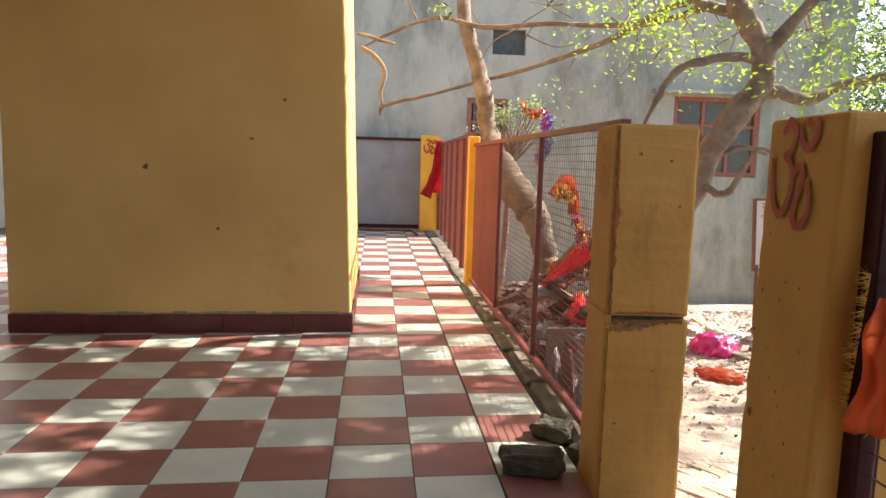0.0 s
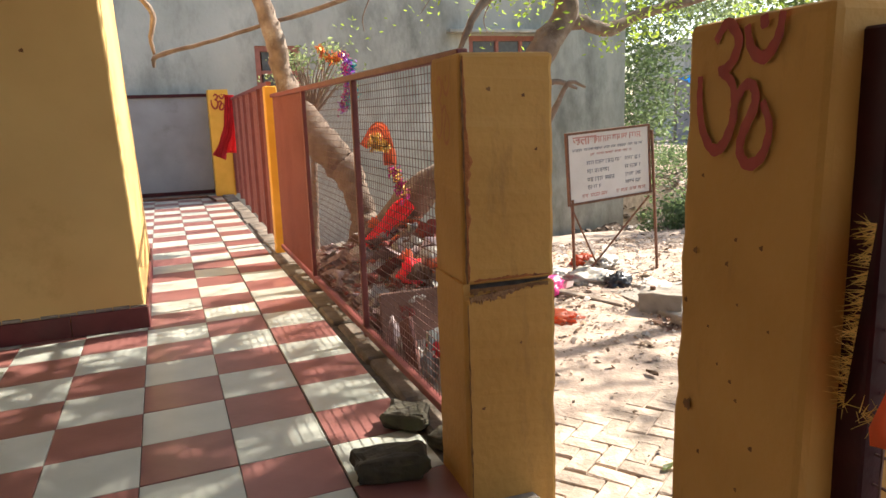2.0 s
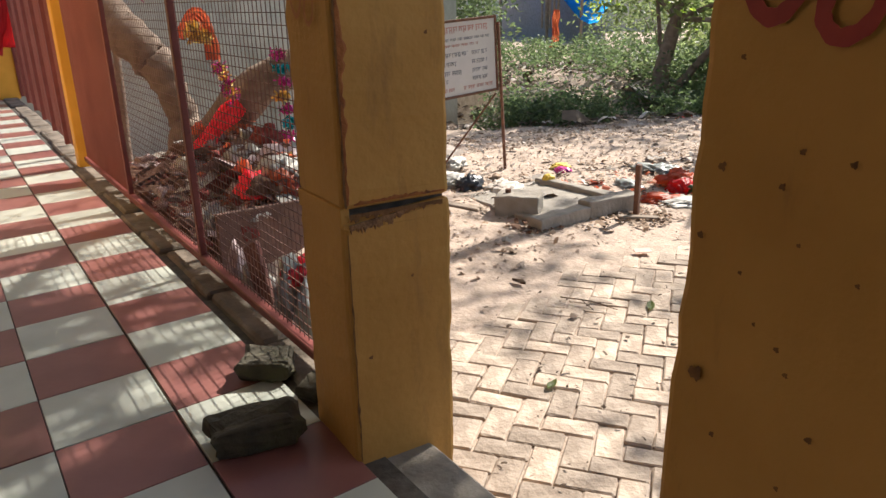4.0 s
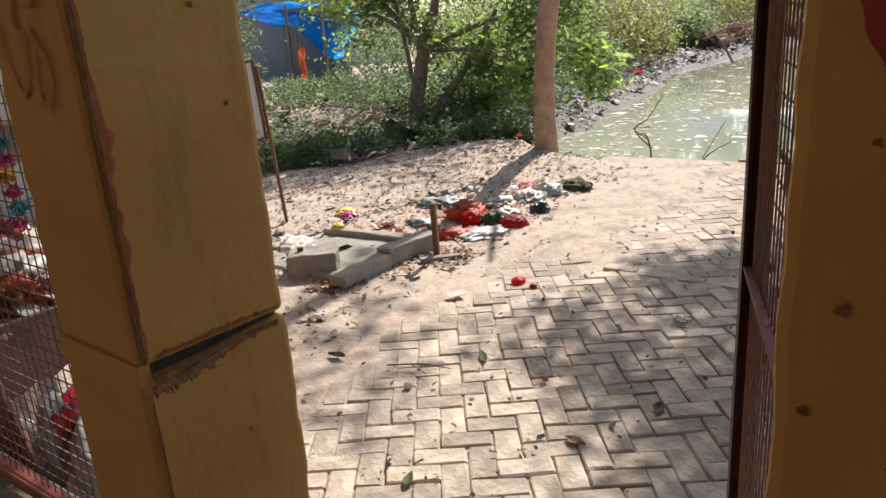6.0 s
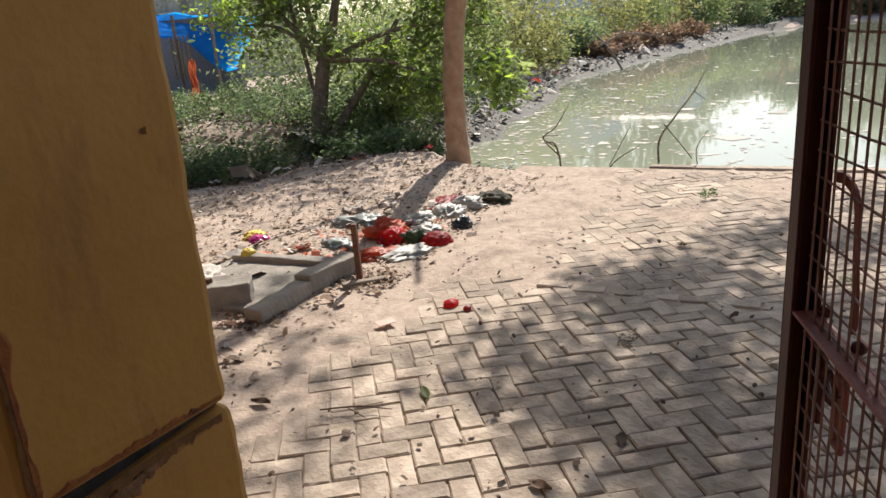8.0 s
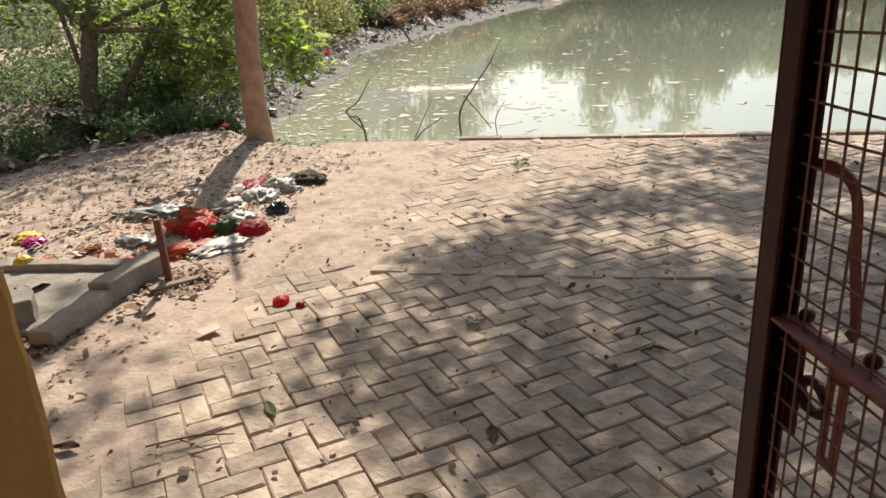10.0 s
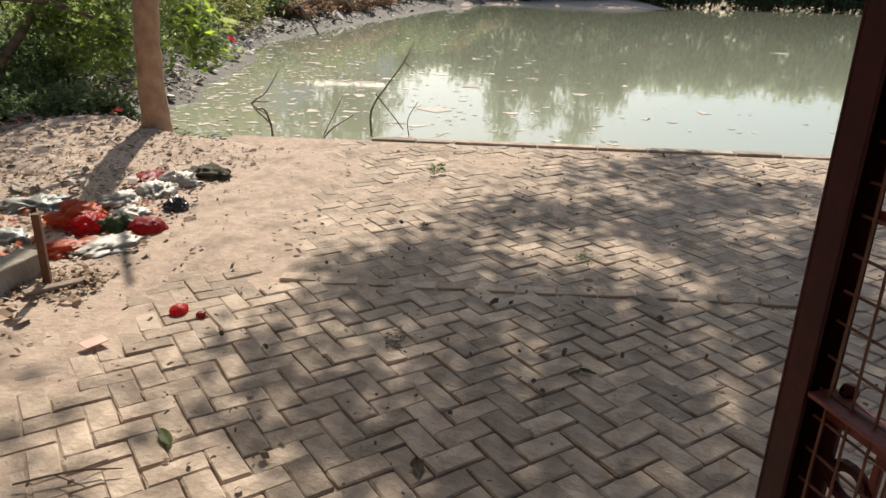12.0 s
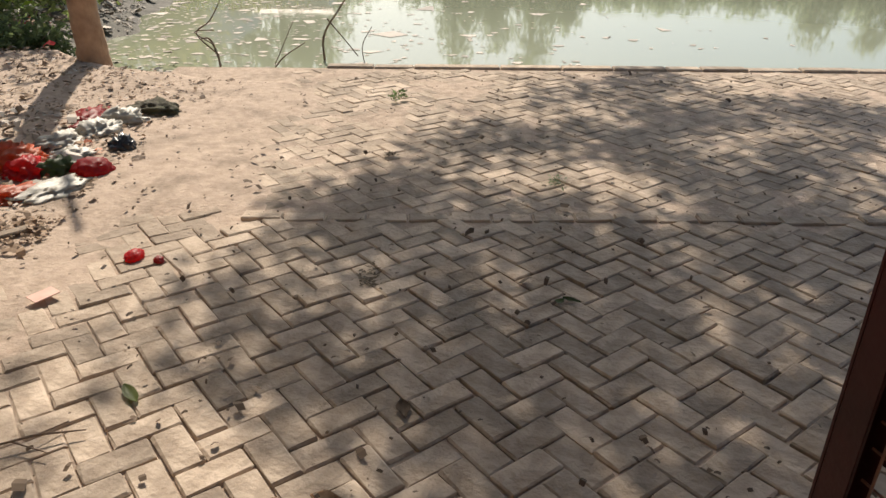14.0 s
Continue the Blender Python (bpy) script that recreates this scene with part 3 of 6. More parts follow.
# bolt, hasp, hook on the free edge
hb = bmesh.new()
p_, _ = spline([(GW - 0.05, -0.03, 0.905, 1), (GW - 0.085, -0.034, 0.905, 1), (GW - 0.12, -0.036, 0.88, 1), (GW - 0.135, -0.036, 0.80, 1), (GW - 0.155, -0.034, 0.72, 1), (GW - 0.15, -0.032, 0.70, 1)], 6)
rows = []
for i_, q_ in enumerate(p_):
    d_ = (Vector(p_[min(i_ + 1, len(p_) - 1)]) - Vector(p_[max(i_ - 1, 0)])).normalized()
    o_ = Vector((-d_.z, 0, d_.x)) * 0.008
    rows.append([hb.verts.new(Vector(q_) + s * o_ + Vector((0, w_, 0))) for s, w_ in ((-1, -0.002), (1, -0.002), (1, 0.002), (-1, 0.002))])
for a_, b_ in zip(rows, rows[1:]):
    for k_ in range(4):
        hb.faces.new((a_[k_], a_[(k_ + 1) % 4], b_[(k_ + 1) % 4], b_[k_]))
hb.faces.new(rows[0][::-1])
hb.faces.new(rows[-1])
gpart("hook_strap", hb, RAILRED, "bent flat iron strap")
gpart("bolt_plate", box(GW - 0.055, GW - 0.035, -0.034, -0.024, 0.50, 0.66, 0.002), GATERED)
ring = bmesh.new()
pts = [(GW - 0.085 + 0.028 * math.cos(a), -0.03, 0.585 + 0.022 * math.sin(a)) for a in np.linspace(0, 2 * math.pi, 17)]
add_tube(ring, pts, 0.008, 6)
gpart("staple", ring, GATERED)
hs = bmesh.new()
for dx in (-0.012, 0.012):
    add_box(hs, GW - 0.125 + dx - 0.006, GW - 0.125 + dx + 0.006, -0.036, -0.028, 0.51, 0.635, 0.002)
add_box(hs, GW - 0.143, GW - 0.107, -0.0365, -0.0275, 0.497, 0.512, 0.003)
add_box(hs, GW - 0.143, GW - 0.107, -0.0365, -0.0275, 0.633, 0.66, 0.003)
gpart("hasp", hs, RAILRED, "worn red slotted hasp")
for dx, z in ((0.06, 0.70), (0.19, 0.70)):
    rv = bmesh.new()
    bmesh.ops.create_uvsphere(rv, u_segments=10, v_segments=6, radius=0.011, matrix=Matrix.Translation((GW - dx, -0.022, z)))
    gpart("rivet", rv, GATERED)
for z in (0.1, 1.1):
    gpart("hinge", tube([(-0.012, 0, z), (-0.012, 0, z + 0.1)], 0.014, 10), GATERED)

for ob in gate.children:
    if ob.name.split(".")[0] in ("hook_strap", "bolt_plate", "staple", "hasp", "rivet"):
        ob.location.z += 0.038
        ob.location.x += 0.018 if ob.name.startswith("hook") else 0.0

# ---- second fence bay beside the far side of the pillar ----
fence3 = tagged(empty("mesh_fence", 0.8, -1.55, 0), "dark red iron fence bay with wire mesh", "fence")
bpy.context.view_layer.update()
under(part("end_upright", box(0.713, 0.757, -1.515, -1.466, -0.02, 1.31, 0.004), GATERED), fence3)
under(part("top_rail", box(0.717, 0.753, -4.5, -1.516, 1.27, 1.31, 0.004), GATERED), fence3)
under(part("bottom_rail", box(0.717, 0.753, -4.5, -1.516, 0.04, 0.08, 0.004), GATERED), fence3)
mb = bmesh.new()
y = -4.5
while y < -1.52:
    add_box(mb, 0.733, 0.736, y, y + 0.003, 0.08, 1.27)
    y += 0.045
z = 0.1
while z < 1.27:
    add_box(mb, 0.736, 0.739, -4.5, -1.516, z, z + 0.003)
    z += 0.045
under(part("wire_mesh", mb, WIRE), fence3)


# ---- foliage helper (vectorised) ----
def leaf_cloud(name, centers, spreads, count, size, mat, parent=None, seed=0, flat=0.6, droop=0.3):
    """Bent leaf blades scattered round twig ends. centers: (n, 3)."""
    rng = np.random.default_rng(seed)
    C = np.repeat(np.array(centers, float), count, axis=0)
    sp = np.repeat(np.broadcast_to(np.array(spreads, float), (len(centers),)), count)[:, None]
    P = C + rng.normal(0, 1, C.shape) * sp * np.array([1, 1, flat])
    A = rng.normal(0, 1, C.shape) * np.array([1, 1, 0.6])
    A[:, 2] -= droop
    A /= np.linalg.norm(A, axis=1)[:, None]
    B = np.cross(A, rng.normal(0, 1, C.shape))
    B /= np.linalg.norm(B, axis=1)[:, None]
    N = np.cross(A, B)
    s = (size * rng.uniform(0.6, 1.3, len(C)))[:, None]
    V = np.stack([P - A * s, P + B * s * 0.42 + N * s * 0.15, P + A * s, P - B * s * 0.42 + N * s * 0.15], axis=1).reshape(-1, 3)
    n = len(C)
    i = np.arange(n) * 4
    F = np.concatenate([np.stack([i, i + 1, i + 2], 1), np.stack([i, i + 2, i + 3], 1)])
    return raw(name, V.tolist(), F.tolist(), mat, parent)


def ellipsoid_points(c, r, n, seed, shell=0.4):
    rng = np.random.default_rng(seed)
    d = rng.normal(0, 1, (n, 3))
    d /= np.linalg.norm(d, axis=1)[:, None]
    k = (shell + (1 - shell) * rng.uniform(0, 1, n)) ** 0.7
    return np.array(c) + d * k[:, None] * np.array(r)


# ---- tree inside the enclosure ----
tree = tagged(empty("enclosure_tree", 1.35, 3.65, -0.3), "gnarled old tree with bare twisting limbs and sparse yellow-green leaves", "tree")
bpy.context.view_layer.update()


def tpart(name, bm, mat=BARK):
    return under(part(name, bm, mat, smooth=True), tree)


tpart("trunk", limb(bmesh.new(), [(1.36, 3.6, -0.45, 0.20), (1.33, 3.7, -0.1, 0.15), (1.40, 3.78, 0.25, 0.12), (1.40, 3.8, 0.5, 0.10)], 12, seed=2))
tpart("limb", limb(bmesh.new(), [(1.40, 3.78, 0.4, 0.10), (1.33, 3.9, 0.70, 0.13), (1.22, 4.0, 0.88, 0.15), (1.06, 4.25, 1.15, 0.14), (0.97, 4.6, 1.50, 0.10), (0.90, 4.6, 1.85, 0.09), (0.84, 4.65, 2.15, 0.085), (0.73, 4.7, 2.5, 0.075), (0.67, 4.8, 2.9, 0.07), (0.7, 4.8, 3.6, 0.05)], 10, seed=3))
tpart("limb", limb(bmesh.new(), [(1.30, 3.65, -0.2, 0.14), (1.50, 3.5, 0.22, 0.155), (1.72, 3.2, 0.58, 0.15), (2.07, 3.0, 0.80, 0.12), (2.36, 2.9, 1.0, 0.095), (2.52, 2.9, 1.42, 0.10), (2.70, 2.9, 1.69, 0.115), (2.87, 2.9, 1.92, 0.095), (2.85, 2.9, 2.2, 0.085), (2.69, 2.9, 2.43, 0.085), (2.62, 2.9, 2.68, 0.08), (2.9, 2.9, 3.6, 0.07), (3.5, 2.6, 4.3, 0.05)], 10, seed=4))
BR = [
    [(2.70, 3.1, 2.50, 0.05), (2.43, 3.6, 2.66, 0.035), (2.09, 4.2, 2.47, 0.028), (1.45, 4.5, 2.22, 0.024), (0.82, 4.8, 2.05, 0.02), (0.3, 4.9, 1.90, 0.018), (-0.10, 5.0, 1.80, 0.022), (-0.14, 5.0, 1.70, 0.012)],
    [(2.6, 3.4, 2.6, 0.035), (2.28, 4.0, 2.56, 0.028), (1.41, 4.4, 2.59, 0.024), (0.89, 4.6, 2.57, 0.025), (0.5, 4.7, 2.66, 0.02), (0.22, 4.8, 2.63, 0.018), (-0.1, 4.9, 2.5, 0.016), (-0.35, 5.0, 2.38, 0.012)],
    [(2.80, 2.9, 2.12, 0.04), (2.5, 2.85, 2.1, 0.035), (2.14, 2.8, 1.99, 0.03), (1.95, 2.72, 1.75, 0.024), (1.86, 2.7, 1.56, 0.012)],
    [(2.78, 2.9, 1.82, 0.065), (2.98, 2.9, 1.87, 0.06), (3.28, 2.9, 1.82, 0.055), (3.6, 2.9, 1.95, 0.045), (4.3, 2.8, 2.1, 0.03)],
    [(2.42, 2.85, 1.12, 0.035), (2.50, 2.75, 1.05, 0.03), (2.58, 2.7, 1.07, 0.028), (2.66, 2.65, 1.25, 0.022), (2.73, 2.6, 1.40, 0.016), (2.84, 2.55, 1.36, 0.008)],
    [(-0.33, 4.0, 2.24, 0.02), (-0.2, 4.0, 2.16, 0.022), (-0.11, 4.0, 2.03, 0.022), (-0.14, 4.0, 1.86, 0.018), (-0.13, 4.0, 1.73, 0.01)],
    [(-0.37, 4.2, 2.39, 0.014), (-0.2, 4.2, 2.35, 0.018), (-0.02, 4.2, 2.31, 0.010)],
    [(2.09, 4.2, 2.47, 0.02), (2.3, 4.4, 2.75, 0.015), (2.5, 4.5, 3.1, 0.012)],
    [(2.87, 2.9, 2.12, 0.06), (3.05, 2.8, 2.4, 0.05), (3.3, 2.7, 2.75, 0.04), (4.0, 2.4, 3.6, 0.04)],
    [(0.22, 4.8, 2.63, 0.012), (0.1, 4.8, 2.9, 0.01), (0.15, 4.8, 3.1, 0.006)],
    [(2.45, 3.0, 1.5, 0.03), (2.55, 2.95, 1.35, 0.025), (2.75, 2.85, 1.42, 0.022), (2.92, 2.8, 1.36, 0.01)],
]
for n, pts in enumerate(BR):
    tpart("branch", limb(bmesh.new(), pts, 7, 5, 0.2, seed=20 + n))
# twig net in the crown
tw = bmesh.new()
rng = random.Random(31)
tips = []
for n in range(90):
    base = (rng.uniform(1.0, 3.9), rng.uniform(2.6, 5.2), rng.uniform(2.3, 3.3))
    end = (base[0] + rng.uniform(-0.5, 0.5), base[1] + rng.uniform(-0.5, 0.5), base[2] + rng.uniform(-0.5, 0.3))
    mid = tuple((a + b) / 2 + rng.uniform(-0.08, 0.08) for a, b in zip(base, end))
    limb(tw, [(*base, 0.009), (*mid, 0.006), (*end, 0.003)], 5, 3, 0.1, n)
    tips.append(end)
tpart("twig_net", tw)["kind"] = "stuff"
clusters = [t for t in tips if t[0] > 1.5]
under(leaf_cloud("leaves", clusters, 0.14, 16, 0.028, LEAFYEL, None, 5), tree)
low = [(2.2, 2.8, 2.1), (2.4, 2.9, 2.25), (2.6, 2.7, 1.95), (2.55, 2.85, 2.4), (3.4, 2.6, 2.0), (3.6, 2.5, 2.15), (3.3, 2.9, 2.35), (2.0, 3.3, 2.5), (1.7, 3.5, 2.55), (3.5, 2.7, 1.8)]
low += [(3.2 + 0.14 * (k % 5), 2.7 + 0.1 * (k % 3), 1.75 + 0.11 * (k % 7)) for k in range(14)] + [(1.9 + 0.12 * (k % 6), 3.2, 2.2 + 0.09 * (k % 5)) for k in range(10)]
under(leaf_cloud("leaves", low, 0.15, 34, 0.026, LEAFYEL, None, 6), tree)
under(leaf_cloud("leaves", [(0.42, 4.6, 2.75), (0.5, 4.6, 2.72)], 0.06, 14, 0.05, LEAF, None, 7), tree)
# unseen crown over the path; leaves set along sun rays to shade the floor
rs = random.Random(60)
over = []
while len(over) < 450:
    x, y = (rs.uniform(-2.6, 0.9), rs.uniform(-3.6, 2.1)) if len(over) < 330 else (rs.uniform(-0.4, 0.75), rs.uniform(-0.5, 1.3)) if len(over) < 370 else (rs.uniform(-2.8, -1.3), rs.uniform(0.3, 1.9)) if len(over) < 410 else (rs.uniform(-1.6, -0.5), rs.uniform(-1.2, 0.6))
    if noise.noise((x * 1.1, y * 1.1, 8.0)) > -0.22 + 0.25 * max(0.0, y - 1.0):
        k = rs.uniform(4.0, 5.2) / SUN.z
        over.append((x + SUN.x * k, y + SUN.y * k, SUN.z * k))
under(leaf_cloud("crown", over, 0.20, 36, 0.075, LEAF, None, 9), tree)
for n, (a, b, c) in enumerate([((3.5, 2.6, 4.3), (4.2, 1.6, 4.6), (5.0, 0.2, 4.8)), ((3.5, 2.6, 4.3), (4.6, 2.4, 4.8), (6.0, 1.9, 5.0)), ((4.2, 1.6, 4.6), (3.9, -0.6, 4.5), (3.9, -2.8, 4.5))]):
    tpart("branch", limb(bmesh.new(), [(*a, 0.06), (*b, 0.045), (*c, 0.02)], 7, 5, 0.2, seed=50 + n))

# bush with ribbons at the limb's foot
bush = tagged(empty("thorn_bush", 1.1, 5.0, -0.3), "dry thorny bush hung with bright ribbons", "bush")
bpy.context.view_layer.update()
tb = bmesh.new()
rng = random.Random(44)
bt_ = []
for n in range(46):
    a, e = rng.uniform(0, 6.28), rng.uniform(0.2, 1.2)
    r_ = rng.uniform(0.25, 0.5)
    end = (1.32 + r_ * math.cos(a) * math.cos(e), 5.05 + r_ * math.sin(a) * math.cos(e), 1.45 + r_ * math.sin(e) * 1.2)
    limb(tb, [(1.28, 5.05, 1.2, 0.012), ((1.28 + end[0]) / 2 + rng.uniform(-0.05, 0.05), (5.05 + end[1]) / 2, (1.35 + end[2]) / 2, 0.007), (*end, 0.003)], 5, 3, 0.1, n)
    bt_.append(end)
limb(tb, [(1.2, 5.0, -0.4, 0.04), (1.24, 5.0, 0.5, 0.035), (1.28, 5.05, 1.25, 0.025)], 7, 4, 0.1, 3)
under(part("woody_stem", tb, BARK, smooth=True), bush)["kind"] = "stuff"
under(leaf_cloud("leaves", bt_, 0.07, 12, 0.028, LEAFPALE, None, 15), bush)


def plain(name, rgb, rough=0.6, vary=0.0, scale=12.0, dark=0.7, bump=0.15):
    return material(name, [tuple(c * dark for c in rgb), rgb], scale, rough, bump, 40, vary=vary)


CLOTHRED = leaf_material("red_satin_cloth", (0.38, 0.018, 0.02), (0.56, 0.035, 0.04))
# Lighter copy of the red satin, its sunlit brightness put into the colour.
CLOTHREDLIT = leaf_material("sunlit_red_satin", (0.72, 0.045, 0.07), (0.88, 0.10, 0.13))
CLOTHORANGE = leaf_material("orange_cloth", (0.50, 0.11, 0.05), (0.66, 0.20, 0.085))
PINK = plain("pink_plastic", (0.75, 0.04, 0.22), 0.35)
WHITEBAG = plain("white_plastic", (0.50, 0.46, 0.40), 0.55)
GREYBAG = plain("grey_plastic", (0.30, 0.31, 0.28), 0.5)
BLACKBAG = plain("black_plastic", (0.03, 0.03, 0.035), 0.3)
TEALFOIL = plain("teal_foil", (0.02, 0.35, 0.38), 0.2)
PURPLE = plain("purple_foil", (0.28, 0.06, 0.45), 0.25)
MAGENTA = plain("magenta_foil", (0.62, 0.05, 0.28), 0.25)
GOLD = material("gold_tinsel", [(0.6, 0.36, 0.07), (0.85, 0.6, 0.2)], 20, 0.3, 0, metal=0.8, vary=0.2)
YELLOWBIT = plain("yellow_flower_scraps", (0.75, 0.5, 0.05), 0.6)
PAPER = plain("paper_scraps", (0.62, 0.52, 0.46), 0.8, 0.3)
LITTER = plain("dry_leaf_litter", (0.30, 0.20, 0.13), 0.9, 0.5)
LITTERPALE = plain("pale_litter", (0.56, 0.48, 0.41), 0.8, 0.35)
DUNG = material("dry_dung", [(0.10, 0.075, 0.05), (0.16, 0.12, 0.085)], 20, 1.0, 0.6, 60)
SILT = plain("grey_silt_scraps", (0.24, 0.22, 0.19), 0.9, 0.4)
STONE = material("mossy_dark_stone", [(0.05, 0.043, 0.03), (0.11, 0.095, 0.065)], 14, 0.95, 0.8, 40, stain=(0.075, 0.08, 0.035), stain_scale=7, stain_cut=0.5)
RUST = material("rusty_iron", [(0.10, 0.045, 0.025), (0.18, 0.08, 0.045)], 25, 0.8, 0.4, 70)
WOODGREY = material("weathered_timber", [(0.20, 0.15, 0.11), (0.33, 0.26, 0.2)], 12, 0.9, 0.5, 40)
SLABDARK = material("dark_brown_board", [(0.13, 0.07, 0.05), (0.21, 0.115, 0.085)], 10, 0.8, 0.3, 40)
MAUVEBAG = plain("dusty_pink_plastic", (0.52, 0.38, 0.36), 0.5)
DEEPRED = plain("dull_red_cloth", (0.26, 0.045, 0.035), 0.9)
BROWNRAG = plain("brown_dirty_rag", (0.17, 0.085, 0.05), 0.95)
SLABRED = material("dull_red_board", [(0.17, 0.065, 0.05), (0.26, 0.105, 0.08)], 10, 0.7, 0.3, 40)


def crumple(name, c, r, mat, label, category, seed, rz=0, group="", sub=4, amp=0.45):
    """A crumpled soft thing: sharply folded lump of radii r standing at c."""
    b = bmesh.new()
    bmesh.ops.create_icosphere(b, subdivisions=sub, radius=1.0)
    o1, o2, o3 = Vector((seed * 3.1, 0, 0)), Vector((0, seed * 1.7, 0)), Vector((seed, seed, 0))
    for v in b.verts:
        p = v.co.copy()
        n = 0.8 * noise.noise(p * 1.3 + o1) + 0.9 * (0.5 - abs(noise.noise(p * 2.6 + o2)) * 2) + 0.55 * (0.4 - abs(noise.noise(p * 6.0 + o3)) * 2)
        v.co *= max(0.35, 1 + amp * n)
        v.co.x, v.co.y, v.co.z = v.co.x * r[0], v.co.y * r[1], (max(v.co.z, -0.3) + 0.27) * r[2] * 0.85
    ob = part(name, b, mat, smooth=True)
    ob.matrix_world = pose(*c, 0, 0, rz)
    return tagged(ob, label, category, group)


def drape(name, pts, width, mat, label="", parent=None, seed=0, n=14, fold=0.25):
    """A hanging strip of cloth along a line, with folds across."""
    p, _ = spline([(*q, 1) for q in pts], 6)
    b = bmesh.new()
    rows = []
    for i, q in enumerate(p):
        d = Vector(p[min(i + 1, len(p) - 1)]) - Vector(p[max(i - 1, 0)])
        side = d.cross(Vector((0.3, 1, 0.1)))
        side = side.normalized() if side.length > 1e-5 else Vector((1, 0, 0))
        out = d.cross(side).normalized()
        w = width * (0.7 + 0.4 * noise.noise((i * 0.2, seed, 0)) + 0.3 * i / len(p))
        rows.append([b.verts.new(Vector(q) + side * w * (k / (n - 1) - 0.5) + out * width * fold * (math.sin(k * 1.9 + i * 0.25 + seed) * 0.35 + noise.noise((k * 0.6, i * 0.3, seed)) * 0.5)) for k in range(n)])
    for a, c in zip(rows, rows[1:]):
        for k in range(n - 1):
            b.faces.new((a[k], a[k + 1], c[k + 1], c[k]))
    bmesh.ops.solidify(b, geom=b.faces[:], thickness=0.002)
    ob = part(name, b, mat, smooth=True)
    if label:
        ob["label"] = label
    return ob


def tinsel(pts, width, count, seed, ln=0.02):
    """Foil slivers standing out of a line."""
    p, _ = spline([(*q, 1) for q in pts], 8)
    rng = random.Random(seed)
    V, F = [], []
    for _ in range(count):
        q = Vector(rng.choice(p)) + Vector([rng.gauss(0, width * 0.4) for _ in range(3)])
        a = Vector([rng.gauss(0, 1) for _ in range(3)]).normalized() * ln * rng.uniform(0.5, 1.4)
        b = a.cross(Vector([rng.gauss(0, 1) for _ in range(3)])).normalized() * ln * 0.3
        i = len(V)
        V += [tuple(q - a - b), tuple(q + a - b), tuple(q + a + b), tuple(q - a + b)]
        F.append((i, i + 1, i + 2, i + 3))
    return V, F


# ---- cloths and garlands on the tree ----
tagged(drape("red_cloth", [(1.58, 3.02, 0.55), (1.42, 3.04, 0.42), (1.29, 3.06, 0.24), (1.20, 3.08, 0.06)], 0.16, CLOTHREDLIT, seed=1), "red satin cloth tied round the tree trunk", "cloth")
tagged(drape("red_cloth", [(1.14, 3.03, 0.10), (1.26, 3.0, 0.08), (1.40, 2.98, 0.06)], 0.19, CLOTHREDLIT, seed=5), "red satin cloth with gold border hanging on the trunk", "cloth")
tagged(drape("orange_cloth", [(1.26, 3.1, 0.98), (1.36, 3.05, 1.12), (1.43, 3.03, 1.0), (1.43, 3.0, 0.84)], 0.10, CLOTHORANGE, seed=2), "orange cloth knotted over the tree fork", "cloth")
for n, (pts, mats) in enumerate([
    ([(1.45, 3.0, 0.82), (1.48, 2.95, 0.7), (1.5, 2.9, 0.6)], (GOLD, MAGENTA)),
    ([(1.30, 3.0, 1.0), (1.38, 2.95, 0.98), (1.3, 2.95, 1.05)], (GOLD, GOLD)),
    ([(1.5, 4.5, 1.75), (1.5, 4.5, 1.5), (1.45, 4.5, 1.25)], (MAGENTA, PURPLE)),
    ([(1.56, 4.55, 1.7), (1.56, 4.5, 1.45), (1.5, 4.5, 1.3)], (PURPLE, TEALFOIL)),
    ([(1.35, 4.9, 1.85), (1.45, 4.85, 1.75), (1.55, 4.8, 1.78)], (CLOTHORANGE, GOLD)),
]):
    g = tagged(empty("garland", *pts[0]), "shiny coloured foil garland hanging on the tree", "garland", group="garlands on the tree")
    bpy.context.view_layer.update()
    for k, m in enumerate(mats):
        V, F = tinsel(pts, 0.05, 120, n * 3 + k, 0.022)
        under(raw("foil", V, F, m), g)["kind"] = "stuff"

gl = tagged(empty("garland", 1.72, 2.85, 0.8), "string of magenta, teal and gold foil tufts on the limb", "garland", group="garlands on the tree")
bpy.context.view_layer.update()
for k, m in enumerate((MAGENTA, TEALFOIL, MAGENTA, GOLD, MAGENTA, TEALFOIL, MAGENTA)):
    c = Vector((1.78 + 0.012 * (k % 3), 2.80 - 0.008 * k, 0.86 - 0.086 * k))
    V, F = tinsel([tuple(c + Vector((-0.03, 0, 0))), tuple(c), tuple(c + Vector((0.03, 0, 0)))], 0.035, 70, 300 + k, 0.022)
    under(raw("tuft", V, F, m), gl)["kind"] = "stuff"
under(part("cord", tube([(1.78, 2.81, 0.92), (1.795, 2.78, 0.6), (1.79, 2.75, 0.32)], 0.003, 5), RUST), gl)

# red cloth on the corner post
tagged(drape("red_cloth", [(0.89, 9.5, 1.58), (0.88, 9.48, 1.3), (0.87, 9.48, 1.0), (0.86, 9.48, 0.7)], 0.2, CLOTHREDLIT, seed=9), "red satin cloth tied to the corner post", "cloth")
tagged(drape("red_cloth", [(0.88, 9.48, 1.55), (0.83, 9.46, 1.1), (0.75, 9.46, 0.85), (0.66, 9.46, 0.64)], 0.18, CLOTHREDLIT, seed=11), "red satin cloth tail blowing from the corner post", "cloth")
om_sign("painted_sign", Matrix.Translation((0.745, 9.897, 1.36)), 0.22, 0.24, OMRED, bpost)

